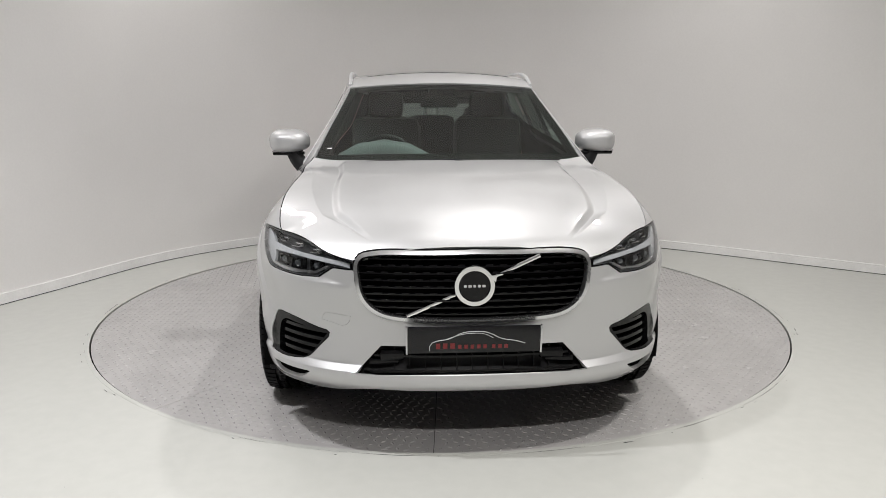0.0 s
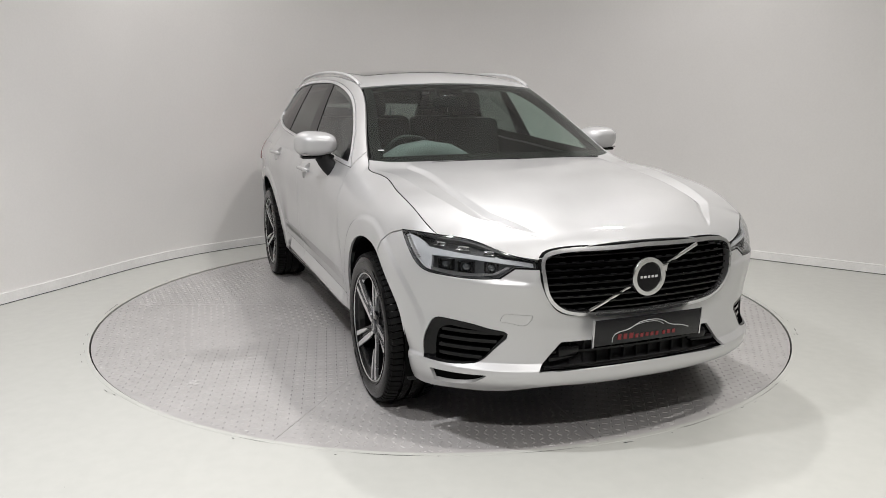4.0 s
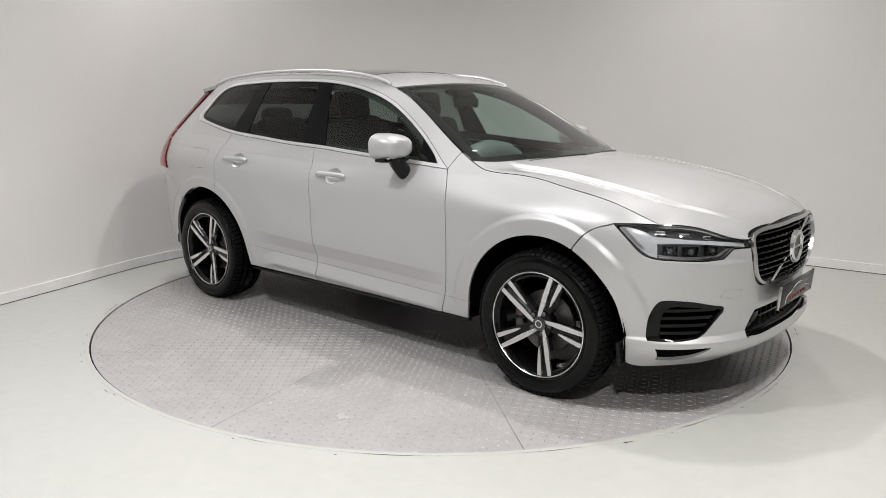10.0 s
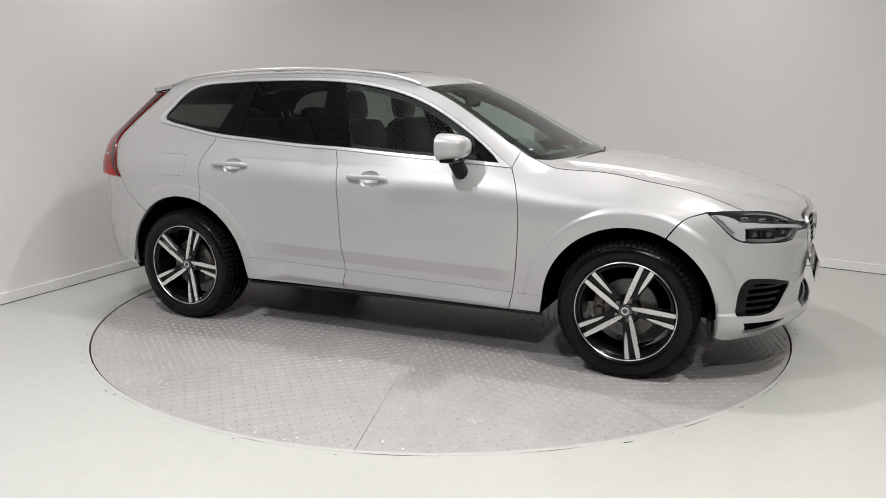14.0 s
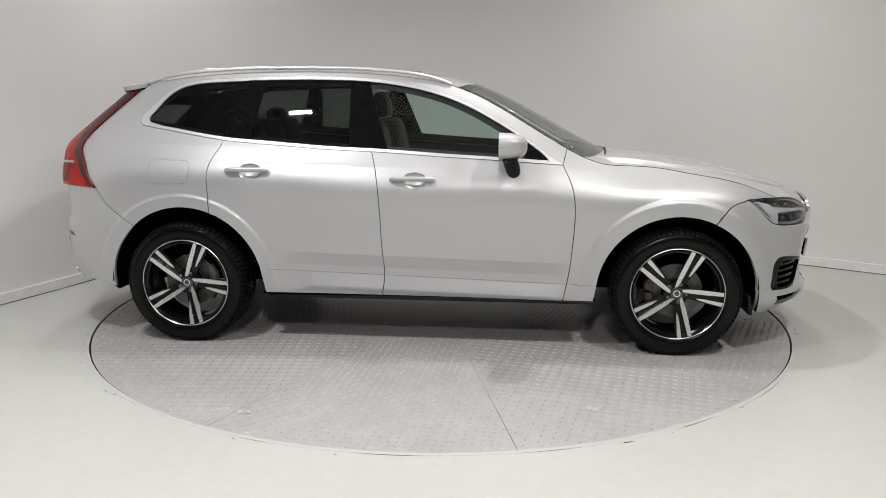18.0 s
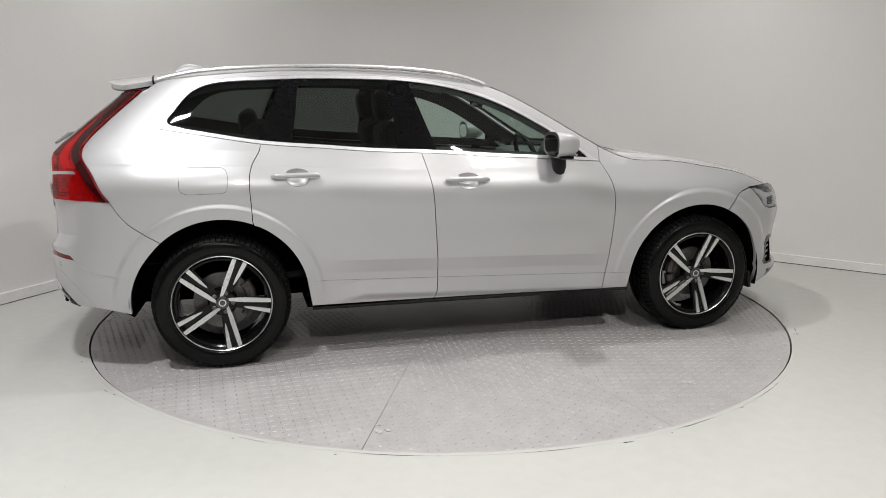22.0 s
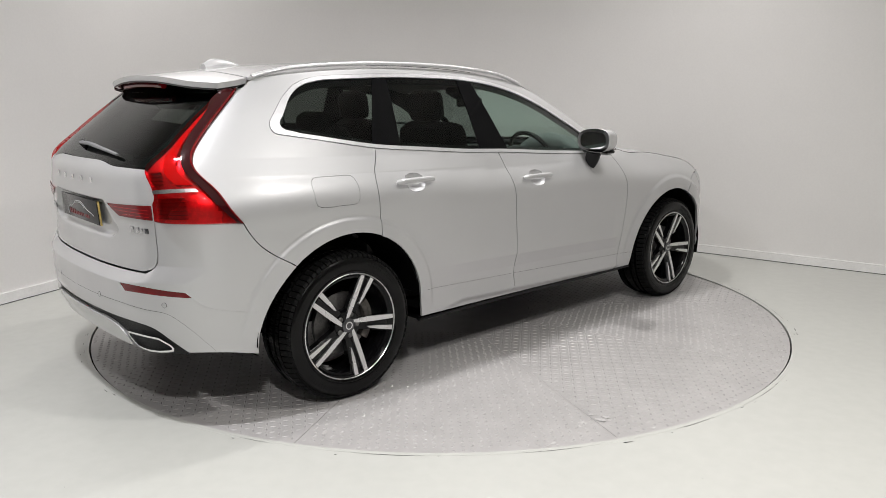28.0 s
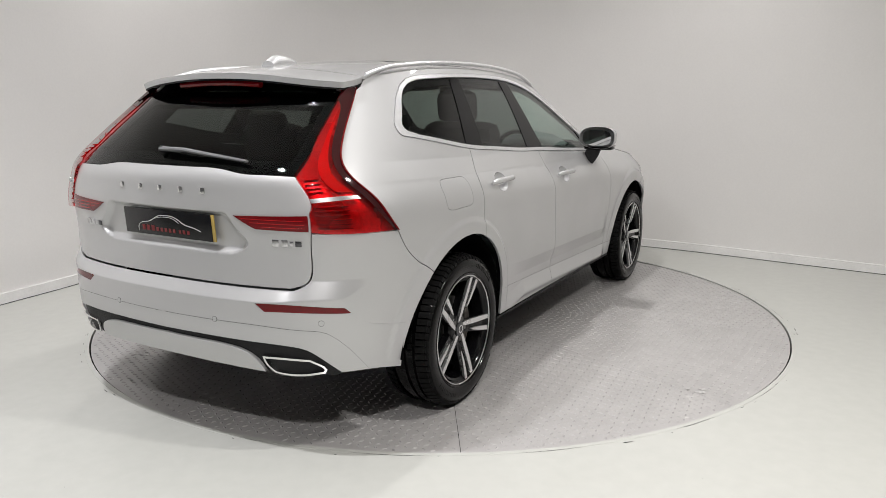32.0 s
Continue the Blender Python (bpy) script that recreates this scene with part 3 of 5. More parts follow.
QUARTER = np.vstack([at_side(line([(-.775, 1.073), (-.80, 1.160)], rail_part(-.80, 1.70), [(1.70, float(rail_z(1.70)) - .004), (1.745, 1.515), (1.77, 1.495)])), line(TAIL_EDGE), at_side(line([(1.945, .895), (1.90, .83), (1.857, .79), (1.74, .715)], arc(*RA, 132, 68, 16), REAR_CUT, belt_part(1.197, 1.679), CORNER[::-1], ROOF_EDGE[::-1]))[1:-1]])
part("rear_quarter_panel", skin([QUARTER, FLAP], step=.015, folds=FLARES[1] + SHOULDER), PAINT, car)
part("rear_quarter_panel", flip(skin([QUARTER], step=.026)), PAINT, car)
part("fuel_flap", skin([FLAP], step=.03, gap=-.0003), PAINT, car)

# chrome band round the side windows, glass and black pillars
inner = at_side(ring([(y, float(belt_z(y)) + .018) for y in np.linspace(-.70, 1.598, 24)], PANE_CORNER, [(y, float(edge_z(y)) - .018) for y in np.linspace(1.465, -.655, 30)], [(-.655, float(edge_z(-.655)) - .018), (-.70, float(belt_z(-.70)) + .018)]))
both("window_trim", skin([at_side(DLO), inner], step=.02, off=.003, gap=.0004, rim=.008), FRAME, car, "bright satin chrome window surround")
IN = .019


def window(y0b, y0t, y1b, y1t):
    """A side window between two slanting posts."""
    low = [(y, float(belt_z(y)) + IN) for y in np.linspace(y0b, y1b, 10)]
    top = [(y, float(edge_z(y)) - IN) for y in np.linspace(y1t, y0t, 12)]
    return side(low, [low[-1], top[0]], top, [top[-1], low[0]])


both("front_window", skin([window(-.575, -.535, .230, .362)], off=-.006, rim=0), GLASS, car, "lightly tinted clear glass")
both("rear_window", skin([window(.445, .462, 1.035, .985)], off=-.006, rim=0), TINT, car, "dark privacy glass")
quarter_glass = [(y, float(belt_z(y)) + IN) for y in np.linspace(1.20, 1.598, 8)]
both("quarter_window", skin([side(quarter_glass, [quarter_glass[-1]] + PANE_CORNER[1:], [(y, float(edge_z(y)) - IN) for y in np.linspace(1.465, 1.065, 8)], [(1.065, float(edge_z(1.065)) - IN), quarter_glass[0]])], off=-.006, rim=0), TINT, car, "dark privacy glass")
both("pillar_trim", skin([window(.222, .354, .455, .470)], off=-.003, rim=.004), PILLAR, car, "gloss black pillar cover")
both("pillar_trim", skin([window(1.027, .976, 1.208, 1.076)], off=-.003, rim=.004), PILLAR, car, "gloss black pillar cover")
both("mirror_sail", skin([window(-.735, -.70, -.566, -.526)], off=-.003, rim=.004), PILLAR, car, "gloss black corner piece")

# bonnet: rows from one shut line to the other
lid = np.vstack([hull(*line(SHUT, step=.05).T), hull(*line(LAMP_TOP[2:], step=.05)[1:].T)])
reach = np.r_[0, np.cumsum(np.linalg.norm(np.diff(lid, axis=0), axis=1))]
reach /= reach[-1]
hx, hy, hz = (curve(list(zip(reach, lid[:, k] * sign))) for k, sign in ((0, -1), (1, 1), (2, 1)))
mid_y = curve([(0, -1.075), (.3, -1.40), (.6, -1.76), (.8, -2.03), (.92, -2.20), (1, -2.272)])
mid_z = curve([(-2.272, .873), (-2.24, .895), (-2.15, .931), (-2.03, .968), (-1.76, 1.030), (-1.40, 1.086), (-1.075, 1.118)])


soft_y, soft_z = (np.polyfit(np.linspace(0, 1, 60), f(np.linspace(0, 1, 60)), 3) for f in (hy, hz))      # the edge without its bend over the lamps


def hood(s, e):
    """s from -1 (right) to 1 across, e from 0 (windscreen) to 1 (grille)."""
    s, e = np.asarray(s, float), np.asarray(e, float)
    w = np.abs(s)
    by, bz = np.polyval(soft_y, e), np.polyval(soft_z, e)
    y = by + (mid_y(e) - by) * (1 - w ** 2) + (hy(e) - by) * w ** 7
    z = bz + (mid_z(mid_y(e)) - bz) * (1 - w ** 2.7) + (hz(e) - bz) * w ** 7
    # a hollow on either side, between the dome's edge and a ridge that runs in from the corner
    inner, outer, fade = .745 - .085 * e, 1.0 - .31 * e, ease(e, .0, .10) * (1 - ease(e, .78, .93))
    z = z - .015 * fade * ease(w, inner - .014, inner + .034) * np.clip((outer - w) / np.maximum(outer - inner - .034, .01), 0, 1)
    return np.stack([s * hx(e), y, z], -1)


part("bonnet", skin([ring([(-1, 0), (1, 0)], [(1, 0), (1, 1)], [(1, 1), (-1, 1)], [(-1, 1), (-1, 0)], step=.02)], hood, step=.018, gap=.0032, rim=.02, folds=[[(k * (.745 - .085 * e + d), e) for e in np.arange(.02, .97, .012)] for k in (-1, 1) for d in (-.014, -.004, .006, .016, .026, .036)] + [[(k * (1.0 - .31 * e + d), e) for e in np.arange(.04, .94, .012)] for k in (-1, 1) for d in (-.004, .004)]), PAINT, car)

# windscreen and roof: rows from one roof edge to the other
screen_bulge = curve([(-.95, .16), (-.5, .12), (-.17, .085), (.1, .05), (.5, 0), (1.3, 0), (1.9, -.06)])
roof_crown = curve([(-.95, .018), (-.5, .022), (-.17, .028), (.1, .042), (.5, .046), (1.2, .046), (1.75, .048), (1.95, .05)])


def roof(s, y):
    """s from -1 (right roof edge) to 1, y along the edge."""
    s, y = np.asarray(s, float), np.asarray(y, float)
    k = 1 - s * s
    return np.stack([s * rail_x(y), y - screen_bulge(y) * k, rail_z(y) + roof_crown(y) * k], -1)


def roof_patch(s0, s1, y0, y1):
    return ring([(s0, y0), (s1, y0)], [(s1, y0), (s1, y1)], [(s1, y1), (s0, y1)], [(s0, y1), (s0, y0)], step=.03)


part("windscreen", skin([roof_patch(-.985, .985, -.93, -.172)], roof, step=.05, off=-.003, rim=.006), SCREEN, car, "clear windscreen glass")
part("windscreen_band", skin([roof_patch(-.985, .985, -.93, -.172), roof_patch(-.90, .90, -.86, -.205)], roof, step=.05, off=-.0045, rim=0), BLACK, car, "black printed border of the windscreen")
part("roof", skin([roof_patch(-1, 1, -.165, 1.74), roof_patch(-.80, .80, .16, .98)], roof, step=.04), PAINT, car)
part("sunroof", skin([roof_patch(-.80, .80, .16, .98)], roof, step=.05, off=.002), ROOFGLASS, car, "dark glass sunroof panel")
# No real part: a dark rod draws the shade in the bonnet's shut gap.
part("shut_gap_line", tube([Vector(p) for p in hull(*line(SHUT, step=.04).T) - (0, 0, .001)], .0020, 6), GAP, car)
part("cowl", tube([hood(s, 0) + np.array((0, .07, -.012)) for s in np.linspace(-.97, .97, 25)], .055, 8, flat=.35), PLASTIC, car)

# rear: tailgate, glass, lamps, bumper
GATE_TOP = [(LONG - .722, 1.150), (LONG - .58, 1.154), (LONG - .46, 1.158), (LONG - .40, 1.166), (LONG - .34, 1.172), (LONG - .18, 1.174), (LONG, 1.174)]
GATE_SIDE = [(LONG - .63, .712), (LONG - .705, .745), (LONG - .716, .85), (LONG - .722, .94), (LONG - .728, 1.01)]
GATE_NOTCH = [(LONG - .728, 1.01), (LONG - .742, 1.03), (LONG - .742, 1.10), (LONG - .722, 1.150)]
recess_wide = curve([(.82, .36), (.836, .385), (.86, .435), (.885, .45), (.935, .405), (.992, .365), (1.02, .35)])


def pressed(u, z):
    """The tailgate's skin with the pressed recess round the number plate."""
    p = hull(u, z)
    zz = np.clip(z, .82, 1.02)
    p[..., 1] -= .024 * ease(recess_wide(zz) - np.abs(u - LONG), 0, .034) * ease(z, .828, .858) * (1 - ease(z, .985, 1.006))
    return p


gate = part("tailgate", skin([mirrored(line([(LONG, .709), (LONG - .3, .709), (LONG - .63, .712)], GATE_SIDE, GATE_NOTCH, GATE_TOP), True)], pressed, step=.016, rim=.022, gap=.0018, folds=[[(LONG + d, z) for d in np.arange(-.46, .461, .012)] for z in (.824, .832, .843, .854, .862, .981, .990, .998, 1.008)] + [[(LONG + k * (float(recess_wide(z)) - d), z) for z in np.arange(.826, 1.01, .008)] for k in (-1, 1) for d in (-.004, .008, .017, .026, .038)]), PAINT, car)
GLASS_SIDE = [(LONG - .722, 1.154), (LONG - .765, 1.21), (LONG - .79, 1.27), (LONG - .835, 1.376), (LONG - .895, 1.475)]
part("rear_glass", skin([mirrored(line(GATE_TOP[::-1], GLASS_SIDE, [(LONG - .895, 1.475), (LONG - .4, 1.480), (LONG, 1.482)]), True)], step=.04, off=-.002, rim=.006), REARTINT, gate, "dark privacy rear glass")
REAR_PANE = mirrored(line(GATE_TOP[::-1], GLASS_SIDE, [(LONG - .895, 1.475), (LONG - .4, 1.480), (LONG, 1.482)]), True)
part("glass_border", skin([shrunk(REAR_PANE, .001), shrunk(REAR_PANE, .055)], step=.05, off=-.010, rim=.03, gap=0), BLACK, gate, "black printed border of the rear glass")
part("gate_header", skin([mirrored(line([(LONG, 1.478), (LONG - .45, 1.476), (LONG - .87, 1.470)], [(LONG - .87, 1.470), (LONG - .90, 1.535)], [(LONG - .90, 1.535), (LONG - .45, 1.56), (LONG, 1.57)]), True)], step=.05, off=-.006, rim=0), BLACK, gate, "black panel over the rear glass")
LAMP = ring(GLASS_SIDE[::-1], GATE_NOTCH[::-1], [(LONG - .728, 1.01), (LONG - .722, .938)], [(LONG - .722, .938), (LONG - .95, .932), (LONG - 1.095, .924)], TAIL_EDGE[::-1], [(LONG - 1.005, 1.48), (LONG - .895, 1.475)])
lamp_out = curve([(d[1], LONG - d[0]) for d in TAIL_EDGE[::-1]])
lamp_in = curve([(.92, .722), (1.10, .735), (1.154, .722), (1.21, .765), (1.27, .79), (1.376, .835), (1.475, .895)])


def bulge(u, z):
    """How far the lamp's lens swells out beyond the body."""
    z = np.clip(z, .925, 1.474)
    t = np.clip((LONG - u - lamp_in(z)) / np.maximum(lamp_out(z) - lamp_in(z), .02), 0, 1)
    return .027 * np.sin(np.pi * t ** .7)


lamps = both("tail_lamp", skin([LAMP], step=.018, off=.004, rim=.006, grow=bulge), REDGLASS, car, "bright red wraparound tail lamp lens")
for ob, turned in zip(lamps, (lambda g: g, flip)):
    part("reflector_back", turned(skin([LAMP], step=.02, off=-.020, rim=0, gap=-.004, grow=bulge)), REDMETAL, ob)
    part("lamp_can", turned(skin([LAMP], step=.04, off=-.034, rim=0, gap=-.02)), GAP, ob)
wing = ring([(LONG - .722, 1.006), (LONG - .55, 1.000), (LONG - .39, .994)], [(LONG - .39, .994), (LONG - .43, .970), (LONG - .49, .942)], [(LONG - .49, .942), (LONG - .716, .940)], [(LONG - .716, .940), (LONG - .722, 1.006)])
for ob in both("gate_lamp", skin([wing], step=.022, off=.004, rim=.02), REDLENS, gate, "red lamp on the tailgate"):
    right = ob.data.vertices[0].co.x < 0
    for z, a in ((.955, .52), (.969, .47), (.983, .43)):
        rib = skin([ring([(LONG - .70, z - .001), (LONG - a, z - .001)], [(LONG - a, z - .001), (LONG - a, z + .001)], [(LONG - a, z + .001), (LONG - .70, z + .001)], [(LONG - .70, z + .001), (LONG - .70, z - .001)])], step=.05, off=.0048, rim=.002, gap=0)
        part("lamp_rib", rib if right else flip(rib), HOTRED, ob)

# bumpers
ARCH_F = at_side(arc(*FA, -12, 65, 24))
HEADLAMP = [(1.117, .893), (1.064, .826), (.993, .763), (.888, .747), (.727, .742), (.628, .746)]
BUMPER_TOP = line([ARCH_F[-1].tolist(), at_side([(-1.70, .862)])[0].tolist(), at_side([(-1.782, .890)])[0].tolist(), [1.117, .893]], HEADLAMP, [(.628, .746), (.567, .785)], [(.567, .785), (.474, .785)])
GRILLE = [(0, .578), (.15, .580), (.278, .587), (.37, .604), (.43, .645), (.460, .70), (.470, .76), (.470, .815), (.455, .838), (.42, .851), (.25, .859), (0, .862)]
front_outline = np.vstack([line([(0, .290), (.3, .289), (.46, .285), (.54, .262), (.8, .245), (1.0, .250), ARCH_F[0].tolist()]), ARCH_F[1:], BUMPER_TOP[1:], line([(.474, .785), (.472, .74), (.452, .68)], [(.452, .68), (.40, .612), (.278, .583), (.15, .577), (0, .575)])[1:]])
INTAKE = line([(0, .372), (.25, .370), (.475, .364)], [(.475, .364), (.375, .474)], [(.375, .474), (.2, .476), (0, .476)])
SIDE_IN = ring([(.965, .380), (.955, .45), (.938, .53), (.915, .556), (.88, .561)], [(.88, .561), (.74, .548), (.635, .527), (.602, .515), (.605, .495)], [(.605, .495), (.66, .440), (.71, .397), (.735, .388)], [(.735, .388), (.85, .378), (.965, .380)])
SLOT = ring([(.945, .340), (.84, .342), (.692, .346)], [(.692, .346), (.76, .302), (.84, .286), (.912, .287)], [(.912, .287), (.945, .340)])


def over(a):
    return a * (-1, 1)


TOW = ring([(.632, .568), (.620, .594), (.612, .600)], [(.612, .600), (.56, .597), (.503, .593)], [(.503, .593), (.504, .584), (.522, .558)], [(.522, .558), (.53, .554), (.58, .560), (.632, .568)])
bumper = part("front_bumper", skin([mirrored(front_outline), mirrored(INTAKE), SIDE_IN, over(SIDE_IN), SLOT, over(SLOT), TOW], step=.015, folds=FLARES[0] + [over(a) for a in FLARES[0]] + [[(u, z) for u in np.arange(-1.15, 1.15, .012)] for z in (.398, .393, .388, .382, .376, .370, .364)], rim=.016, gap=.0018), PAINT, car)
part("intake_back", skin([mirrored(INTAKE)], off=-.05, rim=0, gap=-.03), PLASTIC, bumper)
VENT = ring([(.905, .388), (.902, .458), (.885, .518), (.842, .532)], [(.842, .532), (.72, .522), (.615, .508)], [(.615, .508), (.662, .450), (.712, .402), (.735, .394)], [(.735, .394), (.85, .386), (.905, .388)])
both("side_intake", skin([SIDE_IN, VENT], step=.02, off=-.001, gap=.001, rim=.05), BLACK, bumper, "gloss black vent surround")
both("vent_back", skin([SIDE_IN], off=-.05, rim=0, gap=-.01), GAP, bumper)
both("slot_back", skin([SLOT], off=-.02, rim=0, gap=-.008), GAP, bumper)
for i in range(4):
    z = .408 + .034 * i
    ends = [p for p in np.linspace(.60, .97, 80) if within(np.array([[p, z]]), [VENT])[0]]
    both("vent_slat", skin([ring([(ends[0], z - .007), (ends[-1], z - .007)], [(ends[-1], z - .007), (ends[-1], z + .007)], [(ends[-1], z + .007), (ends[0], z + .007)], [(ends[0], z + .007), (ends[0], z - .007)])], off=-.014, rim=.030, gap=0), BLACK, bumper)
part("tow_cover", skin([TOW], off=0, rim=.012, gap=-.0006), PAINT, bumper)

# the opening widens towards the rear bumper's foot
ARCH_R = at_side([arc(RA[0], RA[1], RA[2] + .026 * float(ease(a, 135, 184)), a, a, 1)[0] for a in np.linspace(132, 186, 20)])
rear_low = [(LONG - 1.11, .348), (LONG - .93, .352), (LONG - .80, .362)]
VAL = line([(LONG, .490), (LONG - .3, .492), (LONG - .52, .490), (LONG - .66, .484), (LONG - .73, .468), (LONG - .785, .428), (LONG - .85, .362)])
seam = at_side(line([(1.945, .895), (1.90, .83), (1.857, .79), (1.74, .715)]))
GATE_LOW = line([(LONG - .722, .934), (LONG - .718, .85), (LONG - .708, .742), (LONG - .64, .706)], [(LONG - .64, .706), (LONG - .3, .703), (LONG, .703)])
REFL = ring([(LONG - .50, .651), (LONG - .60, .654), (LONG - .72, .652), (LONG - .865, .637)], [(LONG - .865, .637), (LONG - .893, .615)], [(LONG - .893, .615), (LONG - .775, .624), (LONG - .65, .626), (LONG - .542, .622)], [(LONG - .542, .622), (LONG - .50, .651)])
tail_outline = np.vstack([VAL, line([(LONG - .85, .362), (LONG - .98, .354), ARCH_R[-1].tolist()])[1:], ARCH_R[::-1][1:], seam[::-1][1:], line([(LONG - 1.095, .922), (LONG - .95, .928), (LONG - .722, .934)]), GATE_LOW[1:]])
rear_bumper = part("rear_bumper", skin([mirrored(tail_outline, True), REFL, REFL * (-1, 1) + (2 * LONG, 0)], step=.016, rim=.018, gap=.0016, folds=[[(LONG + d, float(f(abs(d))) + dz) for d in np.arange(-.95, .96, .012)] for f in (ledge_low, ledge_top) for dz in (-.010, -.004, .0, .004, .010)]), PAINT, car)
both("reflector", skin([REFL], step=.03, off=-.003, rim=0, gap=-.002), REDLENS, rear_bumper, "thin dark red reflector")
part("valance", skin([mirrored(line([(LONG, .374), (LONG - .5, .362), (LONG - .83, .352)], [(LONG - .83, .350), (LONG - .85, .360)], VAL[::-1].tolist()), True)], step=.03, off=-.012, rim=.006, gap=-.004), PLASTIC, rear_bumper, "black plastic lower bumper")
part("skid_plate", skin([mirrored(line([(LONG, .366), (LONG - .40, .360), (LONG - .525, .356)], [(LONG - .525, .356), (LONG - .50, .41), (LONG - .46, .440), (LONG - .38, .460), (LONG - .2, .467), (LONG, .469)]), True)], step=.03, off=.002, rim=.02), PAINT, rear_bumper, "silver-white skid plate")


# wheels
def wheel(y, right):
    """A black alloy wheel with five pairs of bright-faced spokes; its outer face looks to -x."""
    out = .814 if y < 0 else .826
    turn = pose(-out if right else out, y, .3625, 0, 0, 0 if right else 180)
    barrel = lathe([(.262, -.115), (.256, -.118), (.247, -.110), (.238, -.085), (.232, .09), (.262, .10), (.240, .10), (.222, -.06), (.235, -.1)], 64)
    hub = part("wheel", moved(barrel, turn), RIMBLACK, car, "black alloy wheel with bright machined spoke faces")
    prof = [(.255, -.105), (.262, -.118), (.285, -.126), (.318, -.129), (.340, -.124), (.352, -.114), (.358, -.100), (.3610, -.085), (.3620, -.062), (.3600, -.060), (.3610, -.052), (.3705, -.050), (.371, -.02), (.3615, -.018), (.3615, -.006), (.371, -.004), (.371, .03), (.3615, .032), (.3615, .042), (.362, .044), (.361, .07), (.358, .09), (.352, .108), (.34, .12), (.30, .124), (.262, .115), (.255, .10)]
    prof = [(.262 + (q - .262) * .926, x) if q > .262 else (q, x) for q, x in prof]
    part("tyre", moved(lathe(prof, 96), turn), RUBBER, hub, "black tyre with grooved tread", 50)
    lugs = []
    for k in range(72):
        for x, w, d, tip in ((-.088, .048, 0, -13), (.088, .048, .5, 13), (-.035, .024, .3, 0), (.013, .026, .7, 0), (-.115, .014, 0, -52)):
            a = 2 * math.pi * (k + d) / 72
            r = {13: .3570, 0: .3592, 52: .3463}[abs(tip)]
            lugs.append(moved(box(0, 0, 0, w, .0240, .007, 0), Matrix.Rotation(a, 4, "X") @ pose(x, 0, r, 0, tip, 6 if x < 0 else -6)))
    tagged(part("tread_ring", moved(join(*lugs), turn), TREAD, hub), kind="stuff")
    part("sidewall_ridge", moved(join(lathe([(.341, -.1185), (.339, -.1225), (.336, -.1245), (.335, -.121)], 96), lathe([(.278, -.123), (.276, -.1265), (.273, -.1265), (.271, -.123)], 96)), turn), RUBBER, hub)
    marks = [moved(box(-.1290, 0, .312, .0022, .012, .020 if k % 3 else .014, 0), Matrix.Rotation(radians(a0 + k * 3.1), 4, "X")) for a0 in (20, 200) for k in range(11)]
    tagged(part("sidewall_mark", moved(join(*marks), turn), RUBBER, hub), kind="stuff")
    part("rim_lip", moved(lathe([(.2635, -.117), (.2635, -.1205), (.2600, -.1225), (.2572, -.1195), (.2580, -.115)], 96), turn), MACHINED, hub, "thin bright machined rim edge")
    part("brake_disc", moved(join(lathe([(.155, -.005), (.155, -.028), (.07, -.03), (.07, -.003)], 48), lathe([(.072, -.03), (.07, -.052), (.001, -.052), (.001, -.03)], 32)), turn), STEEL, hub, "ventilated steel brake disc")
    cal = [(math.cos(a), math.sin(a)) for a in np.linspace(radians(-38), radians(38), 12)]
    back = (1 if y < 0 else -1)
    part("brake_caliper", moved(tube([(-.03, back * c * .150, s * .150) for c, s in cal], .030, 8), turn), CAST, hub)
    part("wheel_well_hub", moved(lathe([(.075, -.075), (.068, -.084), (.045, -.088), (.001, -.088), (.001, -.05), (.08, -.05)], 40), turn), RIMBLACK, hub)
    part("hub_cap", moved(lathe([(.035, -.088), (.035, -.094), (.031, -.0965), (.001, -.0965), (.001, -.088)], 32), turn), CAPGREY, hub, "dark grey hub cap")
    part("cap_ring", moved(lathe([(.020, -.0960), (.020, -.0985), (.0145, -.0985), (.0145, -.0960)], 24), turn), CHROME, hub)
    def spot(r, deg, x):
        a = radians(deg)
        return (x, -r * math.cos(a), r * math.sin(a))

    def blade(rows, depth, material, name, label=""):
        """A blade across radii: rows of radius, angle, half width, how far out its face stands."""
        v, f = [], []
        for r, deg, w, x in rows:
            h = math.degrees(w / r)
            v += [spot(r, deg - h, x), spot(r, deg + h, x), spot(r, deg + h * .9, x + depth), spot(r, deg - h * .9, x + depth)]
        k = len(rows)
        for i in range(k - 1):
            f += [(i * 4 + j, i * 4 + (j + 1) % 4, i * 4 + 4 + (j + 1) % 4, i * 4 + 4 + j) for j in range(4)]
        f += [(3, 2, 1, 0), (k * 4 - 4, k * 4 - 3, k * 4 - 2, k * 4 - 1)]
        return part(name, moved((v, f), turn), material, hub, label)

    for k in range(5):
        a = 72 + 72 * k
        part("wheel_bolt", moved(lathe([(.0125, -.074), (.0125, -.083), (.009, -.086), (.001, -.084), (.001, -.074)], 10), turn @ Matrix.Translation(spot(.054, a - 4, -.006))), STEEL, hub)
        blade([(.030, a - 6, .024, -.078), (.075, a - 6, .027, -.080), (.130, a - 6.5, .032, -.086), (.19, a - 6.5, .039, -.094), (.256, a - 6.5, .047, -.100)], .040, RIMBLACK, "spoke")
